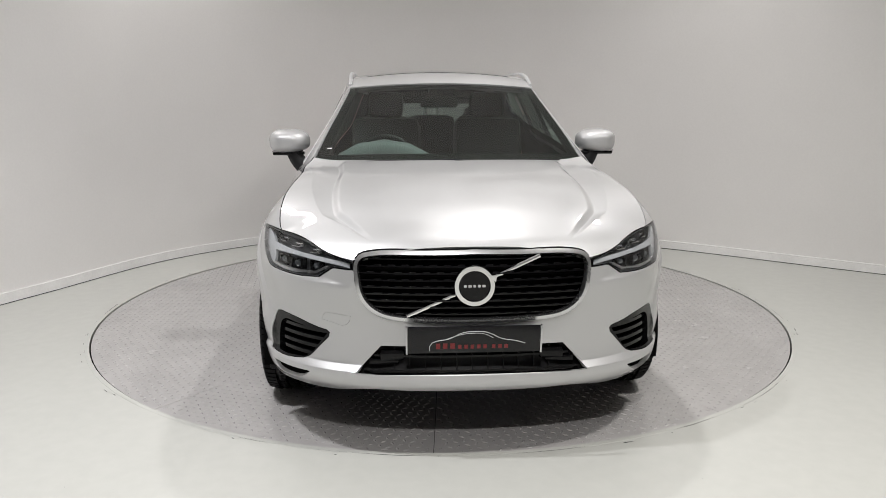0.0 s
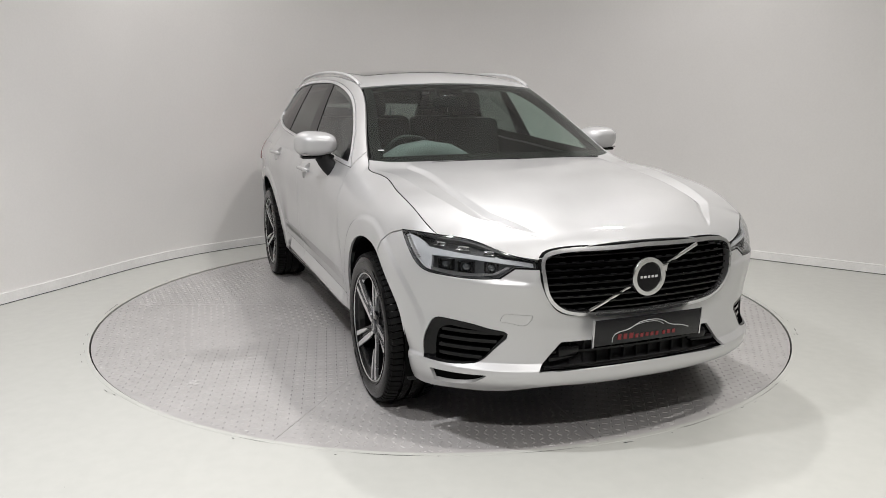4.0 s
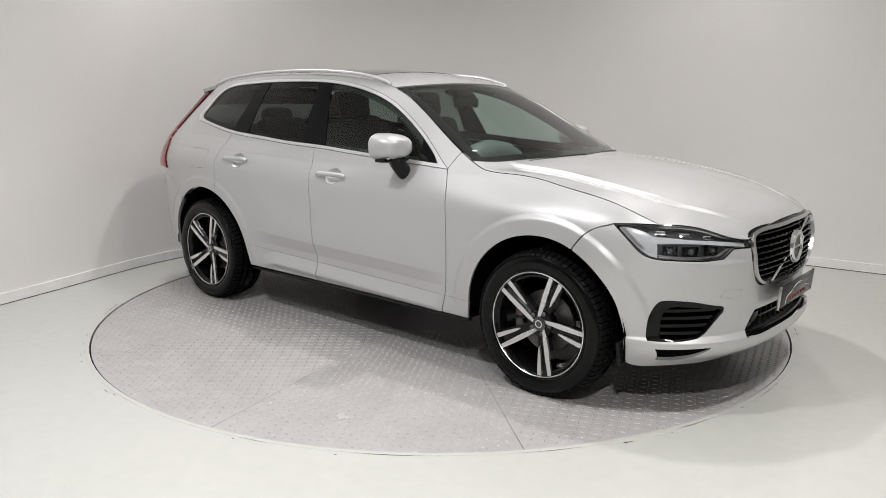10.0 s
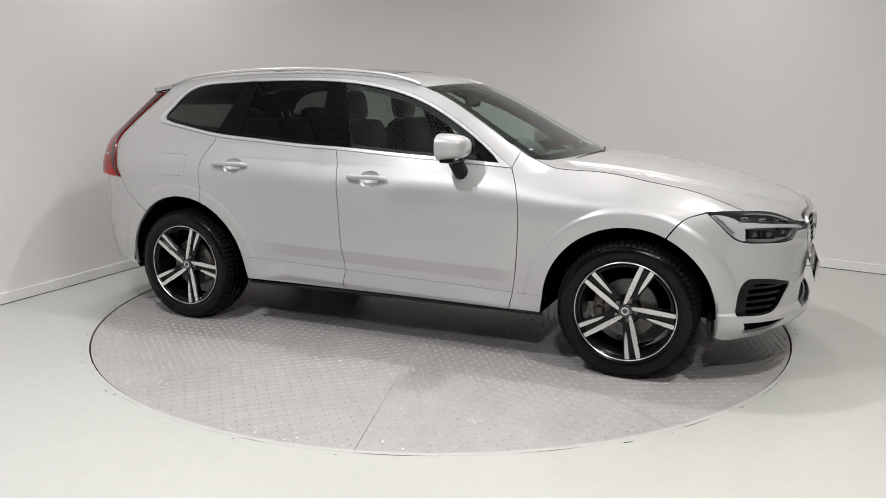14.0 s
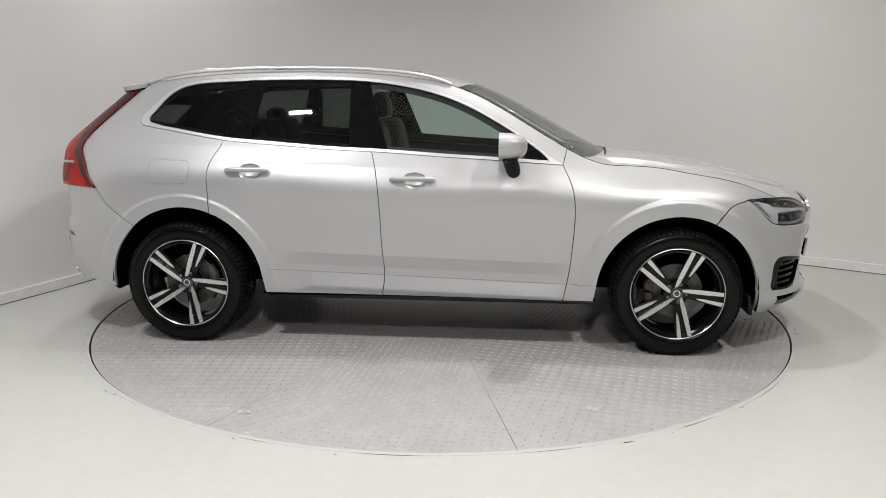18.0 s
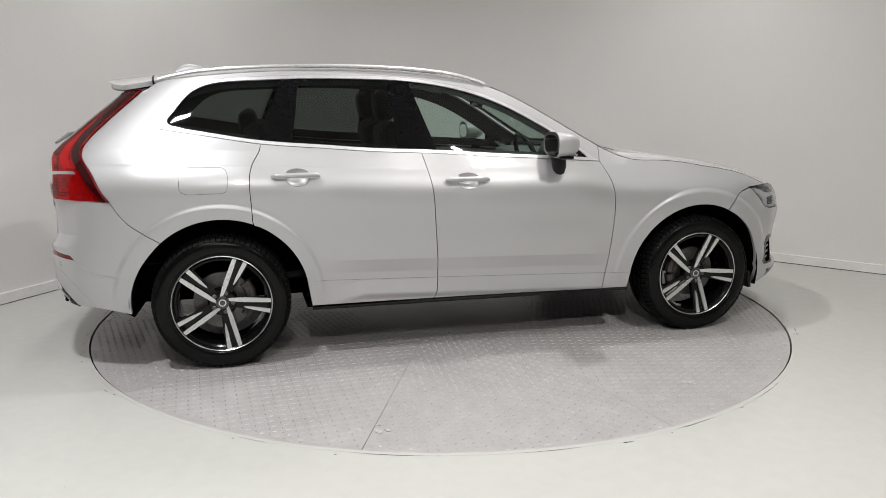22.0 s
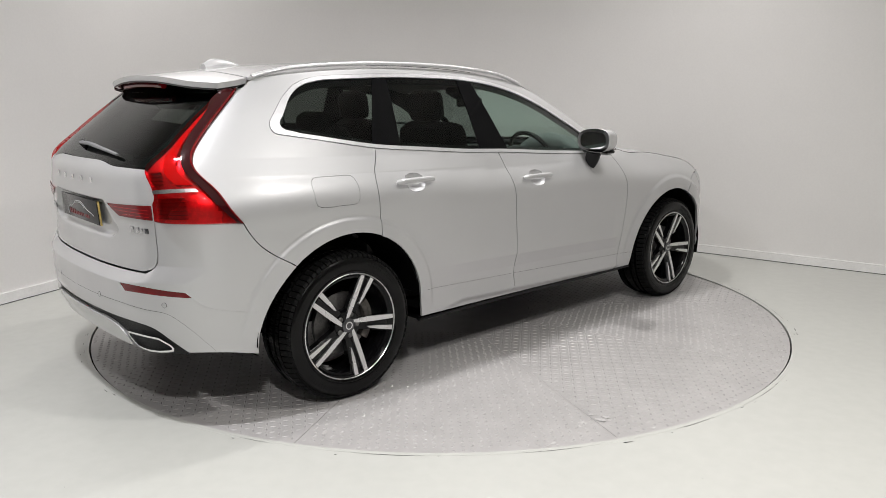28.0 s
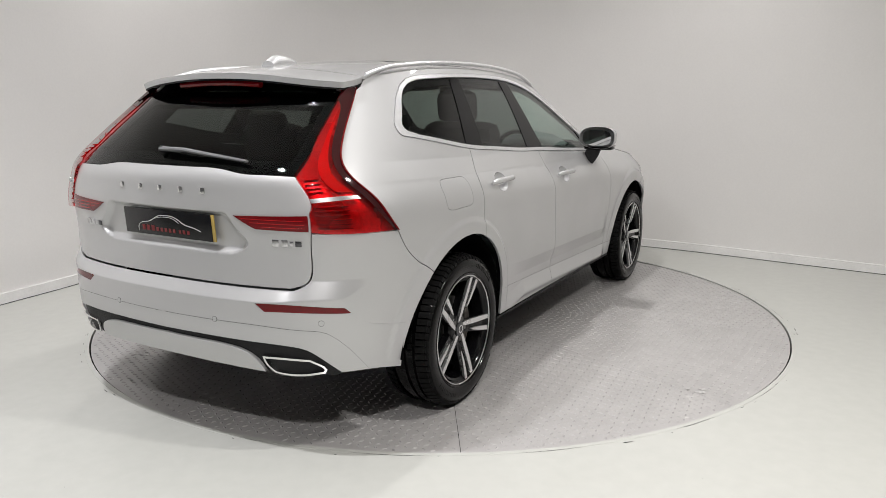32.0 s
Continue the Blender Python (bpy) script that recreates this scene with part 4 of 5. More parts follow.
        blade([(.030, a + 31, .0075, -.0895), (.050, a + 17, .0098, -.0925), (.080, a + 9.6, .0118, -.096), (.115, a + 5.8, .0130, -.100), (.15, a + 3.8, .0130, -.105), (.20, a + 2.0, .0122, -.111), (.2545, a + .8, .0108, -.1165)], .014, MACHINED, "spoke_face", "bright machined spoke face")
        blade([(.113, a - 14.5, .0008, -.098), (.130, a - 13.8, .0050, -.101), (.160, a - 13.2, .0080, -.106), (.205, a - 12.8, .0100, -.1115), (.2545, a - 12.4, .0118, -.1165)], .014, MACHINED, "spoke_face", "bright machined spoke face")
    return hub


for y in WHEELS:
    for right in (True, False):
        wheel(y, right)
for (cy, cz, r) in (FA, RA):
    for sgn in (-1, 1):
        low, high = (-12, 178) if cy < 0 else (9, 182)
        wider = .026 if cy > 0 else 0
        pts = [arc(cy, cz, r + .010 + wider * float(ease(a, 135, 184)), a, a, 1)[0] for a in np.linspace(low, high, 40)]
        v = [(sgn * x, y, z) for x in (.90, .55) for y, z in pts]
        k = len(pts)
        part("wheel_arch_liner", (v, [(i, i + 1, k + i + 1, k + i) for i in range(k - 1)] + [tuple(range(k, 2 * k))]), GAP, car)

both("air_deflector", box(-.78, -1.842, .292, .20, .022, .110, .006, -8), PLASTIC, car, "black plastic flap ahead of the front wheel")
part("windscreen_label", skin([roof_patch(-.93, -.885, -.815, -.80)], roof, step=.02, off=.0005, rim=0), PALE, car, "small pale sticker in the windscreen corner")

# underside, sills
def under_half(y):
    """Half the width of the underside at y, narrow between the wheels."""
    near = min(abs(y - w) for w in WHEELS)
    wide = abs(float(hull(u_side(y, .40), .40)[0])) - .022
    return .56 if near < .445 else wide


ys = [-2.20, -2.15, -2.05, -1.885, -1.870, -1.43, -.990, -.980, 0, .985, .995, 1.436, 1.875, 1.89, 2.02, 2.10, 2.16]
v = [(s * min(under_half(y), .5 + 1.6 * (2.25 - abs(y))), y, z + (.07 if y > 1.95 else 0)) for z in (.30, .36) for y in ys for s in (-1, 1)]
k = 2 * len(ys)
part("underbody", (v, [(h + 2 * i, h + 2 * i + 1, h + 2 * i + 3, h + 2 * i + 2) for h in (0, k) for i in range(len(ys) - 1)]), GAP, car, "dark underside")
both("sill", tube([(-.872, y, .290) for y in np.linspace(-.97, .955, 20)], .016, 8, flat=.9), PLASTIC, car, "black plastic sill strip")


def bar(z, h, a, b):
    return ring([(a, z - h), (b, z - h)], [(b, z - h), (b, z + h)], [(b, z + h), (a, z + h)], [(a, z + h), (a, z - h)], step=.03)


# ---- head lamps ----
HL = ring(LAMP_TOP[:-1] + [(.492, .814)], [(.492, .814), (.488, .788)], [(.488, .788), (.568, .788)], [(.568, .788), (.628, .750)], HEADLAMP[::-1])
BAND = ring([(1.045, .888), (1.0, .880), (.965, .868), (.945, .852)], [(.945, .852), (.867, .846), (.754, .836), (.60, .822), (.50, .808)], [(.50, .808), (.50, .791)], [(.50, .791), (.60, .803), (.754, .818), (.86, .820), (.930, .818)], [(.930, .818), (.932, .79), (.938, .760)], [(.938, .760), (.965, .762), (.99, .772)], [(.99, .772), (1.025, .798), (1.060, .835), (1.095, .882)], [(1.095, .882), (1.075, .889), (1.045, .888)])
for s, turned in ((1, lambda g: g), (-1, flip)):
    lamp = part("headlamp", turned(skin([HL], step=.025, off=.002, rim=.004)), LENS, car, "clear headlamp lens with a sideways T-shaped light guide")
    part("housing", turned(skin([HL], step=.03, off=-.055, rim=0, gap=-.002)), SMOKE, lamp)
    part("housing_wall", turned(skin([HL, shrunk(HL, .004)], step=.03, off=-.002, rim=.055, gap=.001)), SMOKE, lamp)
    part("light_guide", turned(skin([BAND], step=.02, off=-.014, rim=.012, gap=0)), GUIDE, lamp, "pale frosted light guide")
    part("chrome_edge", turned(skin([ring([(.93, .760), (.737, .752), (.650, .757)], [(.650, .757), (.585, .790)], [(.585, .790), (.60, .792)], [(.60, .792), (.657, .764)], [(.657, .764), (.737, .760), (.93, .768)], [(.93, .768), (.93, .760)])], step=.02, off=-.012, rim=.01, gap=0)), SATIN, lamp)
    for u, z, w in ((.872, .786, .030), (.775, .783, .032), (.665, .786, .026)):
        p, n = normal_of(hull, np.array([u]), np.array([z]))
        d = Vector(n[0] * (1, 1, .15)).normalized()
        m = Matrix.Translation(Vector(p[0]) - .034 * Vector(n[0])) @ d.to_track_quat("-X", "Z").to_matrix().to_4x4()
        part("projector_shroud", turned(moved(join(box(.004, w * .95, 0, .03, .006, .046, .002), box(.004, -w * .95, 0, .03, .006, .046, .002), box(.004, 0, .021, .03, w * 1.9, .005, .002), box(.004, 0, -.021, .03, w * 1.9, .005, .002)), m)), BLACK, lamp, "black projector surround")
        part("projector", turned(moved(lathe([(.0005, -.016), (w * .35, -.012), (w * .6, -.002), (w * .64, .012), (.0005, .014)], 20, False), m)), DIMGLASS, lamp)
    for u, z, w in ((.89, .870, .05), (.78, .861, .06), (.67, .846, .05)):
        p, n = normal_of(hull, np.array([u]), np.array([z]))
        m = Matrix.Translation(Vector(p[0]) - .034 * Vector(n[0])) @ Vector(n[0] * (1, 1, .2)).normalized().to_track_quat("-X", "Z").to_matrix().to_4x4()
        part("upper_reflector", turned(moved(join(box(0, 0, -.006, .02, w, .004, .001, 0, 28), box(.008, 0, .006, .004, w * .8, .016, .001, 0, -20)), m)), CHROME, lamp)
    for k in range(13):
        z = .802 + .0065 * k
        edge = float(np.interp(z, (.763, .826, .893), (.975, 1.046, 1.098)))
        part("lens_rib", turned(skin([bar(z, .0011, edge - .026, edge - .006)], step=.04, off=-.006, rim=.006, gap=0)), LENSGREY, lamp)
    part("lamp_seal", turned(skin([shrunk(HL, -.0022), shrunk(HL, .0022)], step=.03, off=-.001, rim=.012, gap=0)), BLACK, lamp)

# ---- grille ----
GR = mirrored(line(GRILLE[:1] + GRILLE[1:]))
gr_in = shrunk(GR, .0165)
grille = part("grille_frame", skin([GR, gr_in], step=.02, off=.014, rim=.03, gap=.001), GRILLEFRAME, car, "satin silver grille surround")
part("grille_back", skin([GR], step=.04, off=-.06, rim=0, gap=-.01), GAP, grille)
part("grille_seat", skin([shrunk(GR, -.012), shrunk(GR, .004)], step=.02, off=-.003, rim=.05, gap=.001), BLACK, car, "black gap seal round the grille")
clear = shrunk(GR, .018)


def span(z, loop, lo=-.6, hi=.6):
    g = np.linspace(lo, hi, 400)
    g = g[within(np.stack([g, 0 * g + z], -1), [loop])]
    return (g[0], g[-1]) if len(g) else None


levels = np.linspace(.610, .832, 9)
for i, z in enumerate(levels):
    a, b = span(z, clear)
    part("grille_slat", skin([bar(z, .0028, a, b)], step=.04, off=-.004, rim=.03, gap=0), BLACK, grille)
    if i:
        mid, k = (z + levels[i - 1]) / 2, 0
        a, b = span(mid, clear)
        g = np.arange(-.5 + (.0275 if i % 2 else 0), .5, .055)
        for u in g[(g > a + .015) & (g < b - .015)]:
            p, n = normal_of(hull, np.array([u]), np.array([mid]))
            part("grille_rib", moved(box(0, 0, 0, .030, .014, .0060, .001, seg=1), Matrix.Translation(Vector(p[0]) - .008 * Vector(n[0]) - Vector((0, 0, .0095))) @ Vector(n[0]).to_track_quat("-Y", "Z").to_matrix().to_4x4()), BLACK, grille)
ends = [hull(np.array([u]), np.array([z]))[0] for u, z in ((.268, .602), (-.262, .838))]
rod = [Vector(ends[0]).lerp(Vector(ends[1]), k) + Vector((0, -.010 - .004 * math.sin(k * math.pi), .004)) for k in np.linspace(0, 1, 9)]
part("diagonal_bar", tube(rod, .0085, 8, flat=.7, up=(0, -1, 0)), CHROME, grille, "polished diagonal bar")
face = Matrix.Translation((0, -2.322, .730)) @ Matrix.Rotation(radians(90), 4, "Z")
badge = part("badge", moved(lathe([(.0815, .012), (.0815, -.004), (.078, -.010), (.062, -.010), (.058, -.004), (.058, .012)], 56), face), CHROME, grille, "round chrome badge")
part("badge_disc", moved(lathe([(.058, .0), (.058, -.003), (.0005, -.003), (.0005, .0)], 40, False), face), BLACK, badge)
for x, w in ((-.036, .011), (-.018, .013), (0, .010), (.018, .011), (.036, .013)):
    part("badge_mark", box(x, -2.3265, .730, w, .002, .010, .001), PALE, badge)
part("badge_arrow", moved(([(0, 0, 0), (.034, 0, .002), (.030, 0, -.026), (0, -.012, 0), (.034, -.010, .002), (.030, -.010, -.026)], [(3, 4, 5), (0, 2, 1), (0, 1, 4, 3), (1, 2, 5, 4), (2, 0, 3, 5)]), Matrix.Translation((.052, -2.322, .772))), CHROME, badge)

# ---- lower intake, front plate ----
low_in = shrunk(mirrored(INTAKE), .004)
a, b = span(.428, low_in)
part("intake_bar", skin([bar(.428, .004, a, b)], step=.05, off=-.022, rim=.02, gap=0), BLACK, bumper)
a, b = span(.388, low_in)
part("intake_bar", skin([bar(.384, .003, a, b)], step=.05, off=-.012, rim=.02, gap=0), BLACK, bumper)
for u in np.arange(-.32, .33, .064):
    p = hull(np.array([u]), np.array([.42]))[0]
    part("intake_rib", box(p[0], p[1] + .036, .422, .005, .02, .098, 0), PLASTIC, bumper)
for sgn in (-1, 1):
    p = hull(np.array([.33]), np.array([.42]))[0]
    part("intake_block", join(box(p[0] * sgn, p[1] + .03, .430, .10, .03, .05, .012), box(p[0] * sgn * 1.1, p[1] + .035, .405, .12, .03, .025, .006)), BLACK, bumper)
plate = part("number_plate", box(-.002, -2.343, .521, .520, .008, .110, .003, 4), CARD, bumper, "black dealer plate with a pale car outline and red bars")


def plate_art(plate, m, s=1.0):
    """A pale outline of a car over a row of red bars, on a plate that faces -y."""
    arc_pts = [(-.175, -.044), (-.172, -.018), (-.155, -.006), (-.10, .004), (-.055, .026), (0, .034), (.05, .030), (.085, .014), (.10, .006), (.16, -.006), (.20, -.018)]
    part("plate_line", moved(tube([(x * s, -.0006, z * s) for x, z in line(arc_pts).tolist()], .0017, 6), m), PALE, plate)
    part("plate_line", moved(tube([(x * s, -.0006, z * s) for x, z in line([(-.115, .0), (-.06, .020), (0, .027), (.045, .022), (.075, .006)]).tolist()], .0012, 6), m), PALE, plate)
    x = -.150
    for w, h in ((.017, .023), (.017, .023), (.019, .023), (.014, .016), (.014, .016), (.014, .016), (.014, .016), (.013, .016), (0, 0), (.012, .016), (.014, .016), (.014, .016)):
        if w:
            part("plate_bar", moved(box(x + w / 2, -.0004, -.037 + h / 2, w, .0016, h, 0), m), INK, plate)
        x += w + .011


plate_art(plate, Matrix.Translation((-.002, -2.3475, .521)) @ Matrix.Rotation(radians(4), 4, "X"))
for sgn in (-1, 1):
    part("plate_edge", box(sgn * .264 - .002, -2.342, .520, .007, .012, .116, .002, 4), SATIN, plate)

# ---- mirrors ----
def mirror(sgn):
    def cup(u, v):
        a, b = u, v
        ca, sa, cb, sb = math.cos(a), math.sin(a), math.cos(b), math.sin(b)
        pw = lambda t, k: math.copysign(abs(t) ** k, t)
        x, z = .122 * pw(ca, .76) * pw(cb, .62), .073 * pw(sa, .72) * pw(cb, .62)
        z += .004 * x / .112 - .012 * max(0, -z / .074) * (x / .112)
        y = -.152 * pw(sb, .85) if sb > 0 else -.012 * sb
        return (sgn * -(.950 + x), -.420 + y, 1.185 + z)
    us = np.linspace(0, 2 * math.pi, 41)
    shell = grid(cup, us, np.linspace(.0, math.pi / 2, 14))
    front = grid(cup, us, np.linspace(-.28, 0.0, 3))
    hub = part("wing_mirror", join(shell, front), PAINT, car, "silver-white door mirror on a black arm", 60)
    part("mirror_glass", ([(sgn * -(.950 + .098 * math.copysign(abs(math.cos(a)) ** .72, math.cos(a))), -.416, 1.185 + .053 * math.copysign(abs(math.sin(a)) ** .72, math.sin(a))) for a in us[:-1]], [tuple(range(40))]), MIRROR, hub, "mirror glass")
    part("mirror_base", box(sgn * -.952, -.478, 1.114, .190, .085, .022, .010), BLACK, hub, "gloss black lower edge")
    part("mirror_arm", tube([(sgn * -.865, -.50, 1.030), (sgn * -.885, -.495, 1.055), (sgn * -.905, -.485, 1.085), (sgn * -.915, -.478, 1.115)], [.044, .046, .046, .050], 10, flat=.9, up=(0, 1, 0)), PLASTIC, hub, "black mirror arm")
    part("indicator", box(sgn * -1.005, -.520, 1.128, .085, .016, .010, .004, 0, 0, sgn * 22), LENSGREY, hub, "slim indicator strip")


mirror(1)
mirror(-1)

# ---- door handles ----
for y0, y1, z0, doorpair in ((1.150, .902, 1.030, rdoors), (.196, -.053, .985, doors)):
    ys = np.linspace(y0, y1, 17)
    lift = [.010 + .020 * min(1, 3 * math.sin(math.pi * k)) for k in np.linspace(0.02, .98, 17)]
    us = u_side(ys, np.full(17, z0))
    p, n = normal_of(hull, us, np.full(17, z0))
    grip = tube(p + n * np.array(lift)[:, None], [.0105 + .0035 * min(1, 4 * math.sin(math.pi * k)) for k in np.linspace(0, 1, 17)], 10, flat=1.0)
    cup = CUPS[0 if y0 < .5 else 1]
    mid, reach_c = cup.mean(0), np.abs(cup - cup.mean(0)).max(0)
    dish = skin([cup], step=.01, off=-.0005, rim=0, gap=-.001, grow=lambda a, b: -.028 * np.sqrt(np.clip(1 - ((a - mid[0]) / reach_c[0]) ** 2 - ((b - mid[1]) / reach_c[1]) ** 2, 0, 1)))
    dish = dish[:2]
    for k, ob in enumerate(doorpair):
        part("handle", grip if k == 0 else flip(grip), PAINT, ob, "body-coloured handle")
        part("handle_cup", dish if k == 0 else flip(dish), PAINT, ob, "rounded finger recess behind the handle")

# ---- roof: rails, fin, spoiler ----
ys = np.linspace(1.72, -.12, 46)
k = np.linspace(0, 1, 46)
rise = .019 * np.clip(np.minimum(k / .10, (1 - k) / .12), 0, 1) ** .7 + .004
pts = np.stack([-(rail_x(ys) - .004), ys, rail_z(ys) + rise], -1)
both("roof_rail", tube(pts, .0115, 10, flat=.9), FRAME, car, "satin silver roof rail")
rows, n = [], 14
for q in np.linspace(0, 1, 12):
    y, h, w = 1.47 + .205 * q, .005 + .047 * math.sin(min(q * 1.3, 1) * math.pi / 2) ** .9 * (1 - max(0, q - .80) / .20 * .45), .012 + .034 * q ** .5 * (1 - .25 * q)
    rows.append([(w * math.cos(a), y, float(roof(0, y)[2]) - .004 + h * math.sin(a) ** .8) for a in np.linspace(0, math.pi, n)])
v = [p for r in rows for p in r]
part("aerial_fin", (v, [(i * n + j, i * n + j + 1, i * n + n + j + 1, i * n + n + j) for i in range(11) for j in range(n - 1)] + [tuple(range(11 * n, 12 * n))]), PAINT, car, "silver-white shark fin aerial")


def lip(s, y):
    p = roof(s, y)
    k = ease(y, 1.85, 2.0)
    p[..., 2] -= .006 * k * np.abs(s) ** 3
    return p


SPOIL = ring([(-1.0, 1.746), (1.0, 1.746)], [(1.0, 1.746), (1.03, 1.85), (1.02, 1.90)], [(1.02, 1.90), (.85, 1.945), (.5, 1.965), (0, 1.97), (-.5, 1.965), (-.85, 1.945), (-1.02, 1.90)], [(-1.02, 1.90), (-1.03, 1.85), (-1.0, 1.746)], step=.03)
spoiler = part("roof_spoiler", skin([SPOIL], lip, step=.04, rim=.026), PAINT, gate, "silver-white roof spoiler")
part("spoiler_underside", skin([SPOIL], lip, step=.05, off=-.025, rim=.008, gap=.002), BLACK, spoiler)
glow = [lip(np.array(s), np.array(1.935)) + np.array((0, .0, -.048)) for s in np.linspace(-.40, .40, 15)]
part("brake_light", tube(glow, .016, 8, flat=.9), REDLENS, spoiler, "dark red high brake light strip")
for s, turned in ((1, lambda g: g), (-1, flip)):
    cheek = ring([(LONG - .86, 1.476), (LONG - .86, 1.512)], [(LONG - .86, 1.512), (LONG - 1.003, 1.522)], [(LONG - 1.003, 1.522), (LONG - 1.003, 1.482)], [(LONG - 1.003, 1.482), (LONG - .86, 1.476)])
    part("spoiler_cheek", turned(skin([cheek], step=.02, off=.004, rim=.02)), PAINT, spoiler)

# ---- rear: lamp details, wiper, plate, marks, tailpipes ----
for s, turned, ob in ((1, lambda g: g, lamps[0]), (-1, flip, lamps[1])):
    dark = ring(TAIL_EDGE, [(LONG - 1.093, .926), (LONG - 1.068, .928)], [(LONG - 1.068, .928), (LONG - 1.01, .99), (LONG - .960, 1.06), (LONG - .915, 1.118), (LONG - .880, 1.175), (LONG - .868, 1.22), (LONG - .872, 1.285), (LONG - .888, 1.35), (LONG - .890, 1.395), (LONG - .872, 1.424)], [(LONG - .873, 1.424), (LONG - .899, 1.474)], [(LONG - .899, 1.474), (LONG - 1.004, 1.479)])
    part("smoked_edge", turned(skin([dark], step=.02, off=.0055, rim=0, gap=.001, grow=bulge)), SMOKED, ob, "smoked dark red outer band")
    rim_in = np.array(TAIL_EDGE) + np.array([(.009, 0)] * len(TAIL_EDGE))
    part("lens_edge", turned(skin([ring(TAIL_EDGE, [TAIL_EDGE[-1], rim_in[-1].tolist()], rim_in[::-1].tolist(), [rim_in[0].tolist(), TAIL_EDGE[0]])], step=.02, off=.011, rim=.012, gap=.0006, grow=bulge)), REDLENS, ob, "raised red edge of the lamp lens")
    stripe = ring([(LONG - .75, 1.050), (LONG - .80, 1.050), (LONG - .94, 1.055)], [(LONG - .94, 1.055), (LONG - .93, 1.067)], [(LONG - .93, 1.067), (LONG - .80, 1.065), (LONG - .75, 1.065)], [(LONG - .75, 1.065), (LONG - .75, 1.050)])
    part("reverse_strip", turned(skin([stripe], step=.02, off=.0065, rim=.004, gap=0, grow=bulge)), SATIN, ob, "pale clear strip across the lamp")
    upper = ring([(LONG - .893, 1.395), (LONG - .858, 1.33), (LONG - .828, 1.24), (LONG - .815, 1.17), (LONG - .83, 1.12), (LONG - .86, 1.085)], [(LONG - .86, 1.085), (LONG - .925, 1.085)], [(LONG - .925, 1.085), (LONG - .88, 1.13), (LONG - .858, 1.19), (LONG - .862, 1.29), (LONG - .882, 1.35), (LONG - .902, 1.395)], [(LONG - .902, 1.395), (LONG - .893, 1.395)])
    part("light_tube", turned(skin([upper], step=.02, off=-.006, rim=.010, gap=0, grow=bulge)), HOTRED, ob, "vivid red light guide")
    for i in range(6):
        z = .955 + .0155 * i
        part("lamp_rib", turned(skin([bar(z, .0012, LONG - .88, LONG - .75)], step=.04, off=-.004, rim=.014, gap=0, grow=bulge)), DARKRED, ob)
    for i in range(4):
        z = 1.088 + .014 * i
        part("lamp_rib", turned(skin([bar(z, .0012, LONG - .81, LONG - .755)], step=.04, off=-.004, rim=.014, gap=0, grow=bulge)), DARKRED, ob)
p, n = normal_of(hull, np.array([LONG + .065]), np.array([1.222]))
q, m = normal_of(hull, np.array([LONG - .50]), np.array([1.190]))
w = part("rear_wiper", tube([Vector(p[0]) + .018 * Vector(n[0]), Vector(p[0]).lerp(Vector(q[0]), .3) + .032 * Vector(n[0]), Vector(q[0]) + .018 * Vector(m[0])], [.017, .015, .009], 8, flat=.6), WIPER, gate, "dark grey rear wiper")
part("wiper_pivot", moved(lathe([(.016, .02), (.016, -.02), (.010, -.028), (.001, -.03), (.001, .02)], 16), Matrix.Translation(Vector(p[0])) @ Vector(n[0]).to_track_quat("-X", "Z").to_matrix().to_4x4()), PLASTIC, w)
rplate = part("number_plate", box(-.012, 2.338, .930, .520, .012, .112, .003, -4), CARD, gate, "black dealer plate with a pale car outline and red bars")
plate_art(rplate, Matrix.Translation((-.012, 2.3443, .930)) @ Matrix.Rotation(math.pi, 4, "Z") @ Matrix.Rotation(radians(4), 4, "X"))
part("plate_strip", box(-.279, 2.337, .930, .016, .006, .112, .002, -4), YELLOW, rplate, "yellow plate edge")
for k in range(5):
    u = LONG + (-.255 + .1275 * k)
    p, n = normal_of(hull, np.array([u]), np.array([1.082]))
    part("badge_mark", moved(box(0, 0, 0, .024, .004, .024, .002), Matrix.Translation(Vector(p[0]) + .002 * Vector(n[0])) @ Vector(n[0]).to_track_quat("-Y", "Z").to_matrix().to_4x4()), CHROME, gate, "chrome mark")
for us in ((-.572, -.612, -.640, -.668), (.548, .515, .482, .450)):
    for k, du in enumerate(us):
        p, n = normal_of(hull, np.array([LONG + du]), np.array([.893]))
        part("badge_mark", moved(box(0, 0, 0, (.030, .026, .016, .026)[k], .003, (.028, .028, .020, .022)[k], .0015), Matrix.Translation(Vector(p[0]) + .0015 * Vector(n[0])) @ Vector(n[0]).to_track_quat("-Y", "Z").to_matrix().to_4x4()), CAPGREY if k == 3 else SATIN, gate, "chrome mark")
PIPE = ring([(LONG - .530, .434), (LONG - .62, .436), (LONG - .735, .432)], [(LONG - .735, .432), (LONG - .77, .412), (LONG - .795, .386), (LONG - .785, .368)], [(LONG - .785, .368), (LONG - .72, .358), (LONG - .60, .355), (LONG - .57, .360)], [(LONG - .57, .360), (LONG - .54, .392), (LONG - .530, .434)])
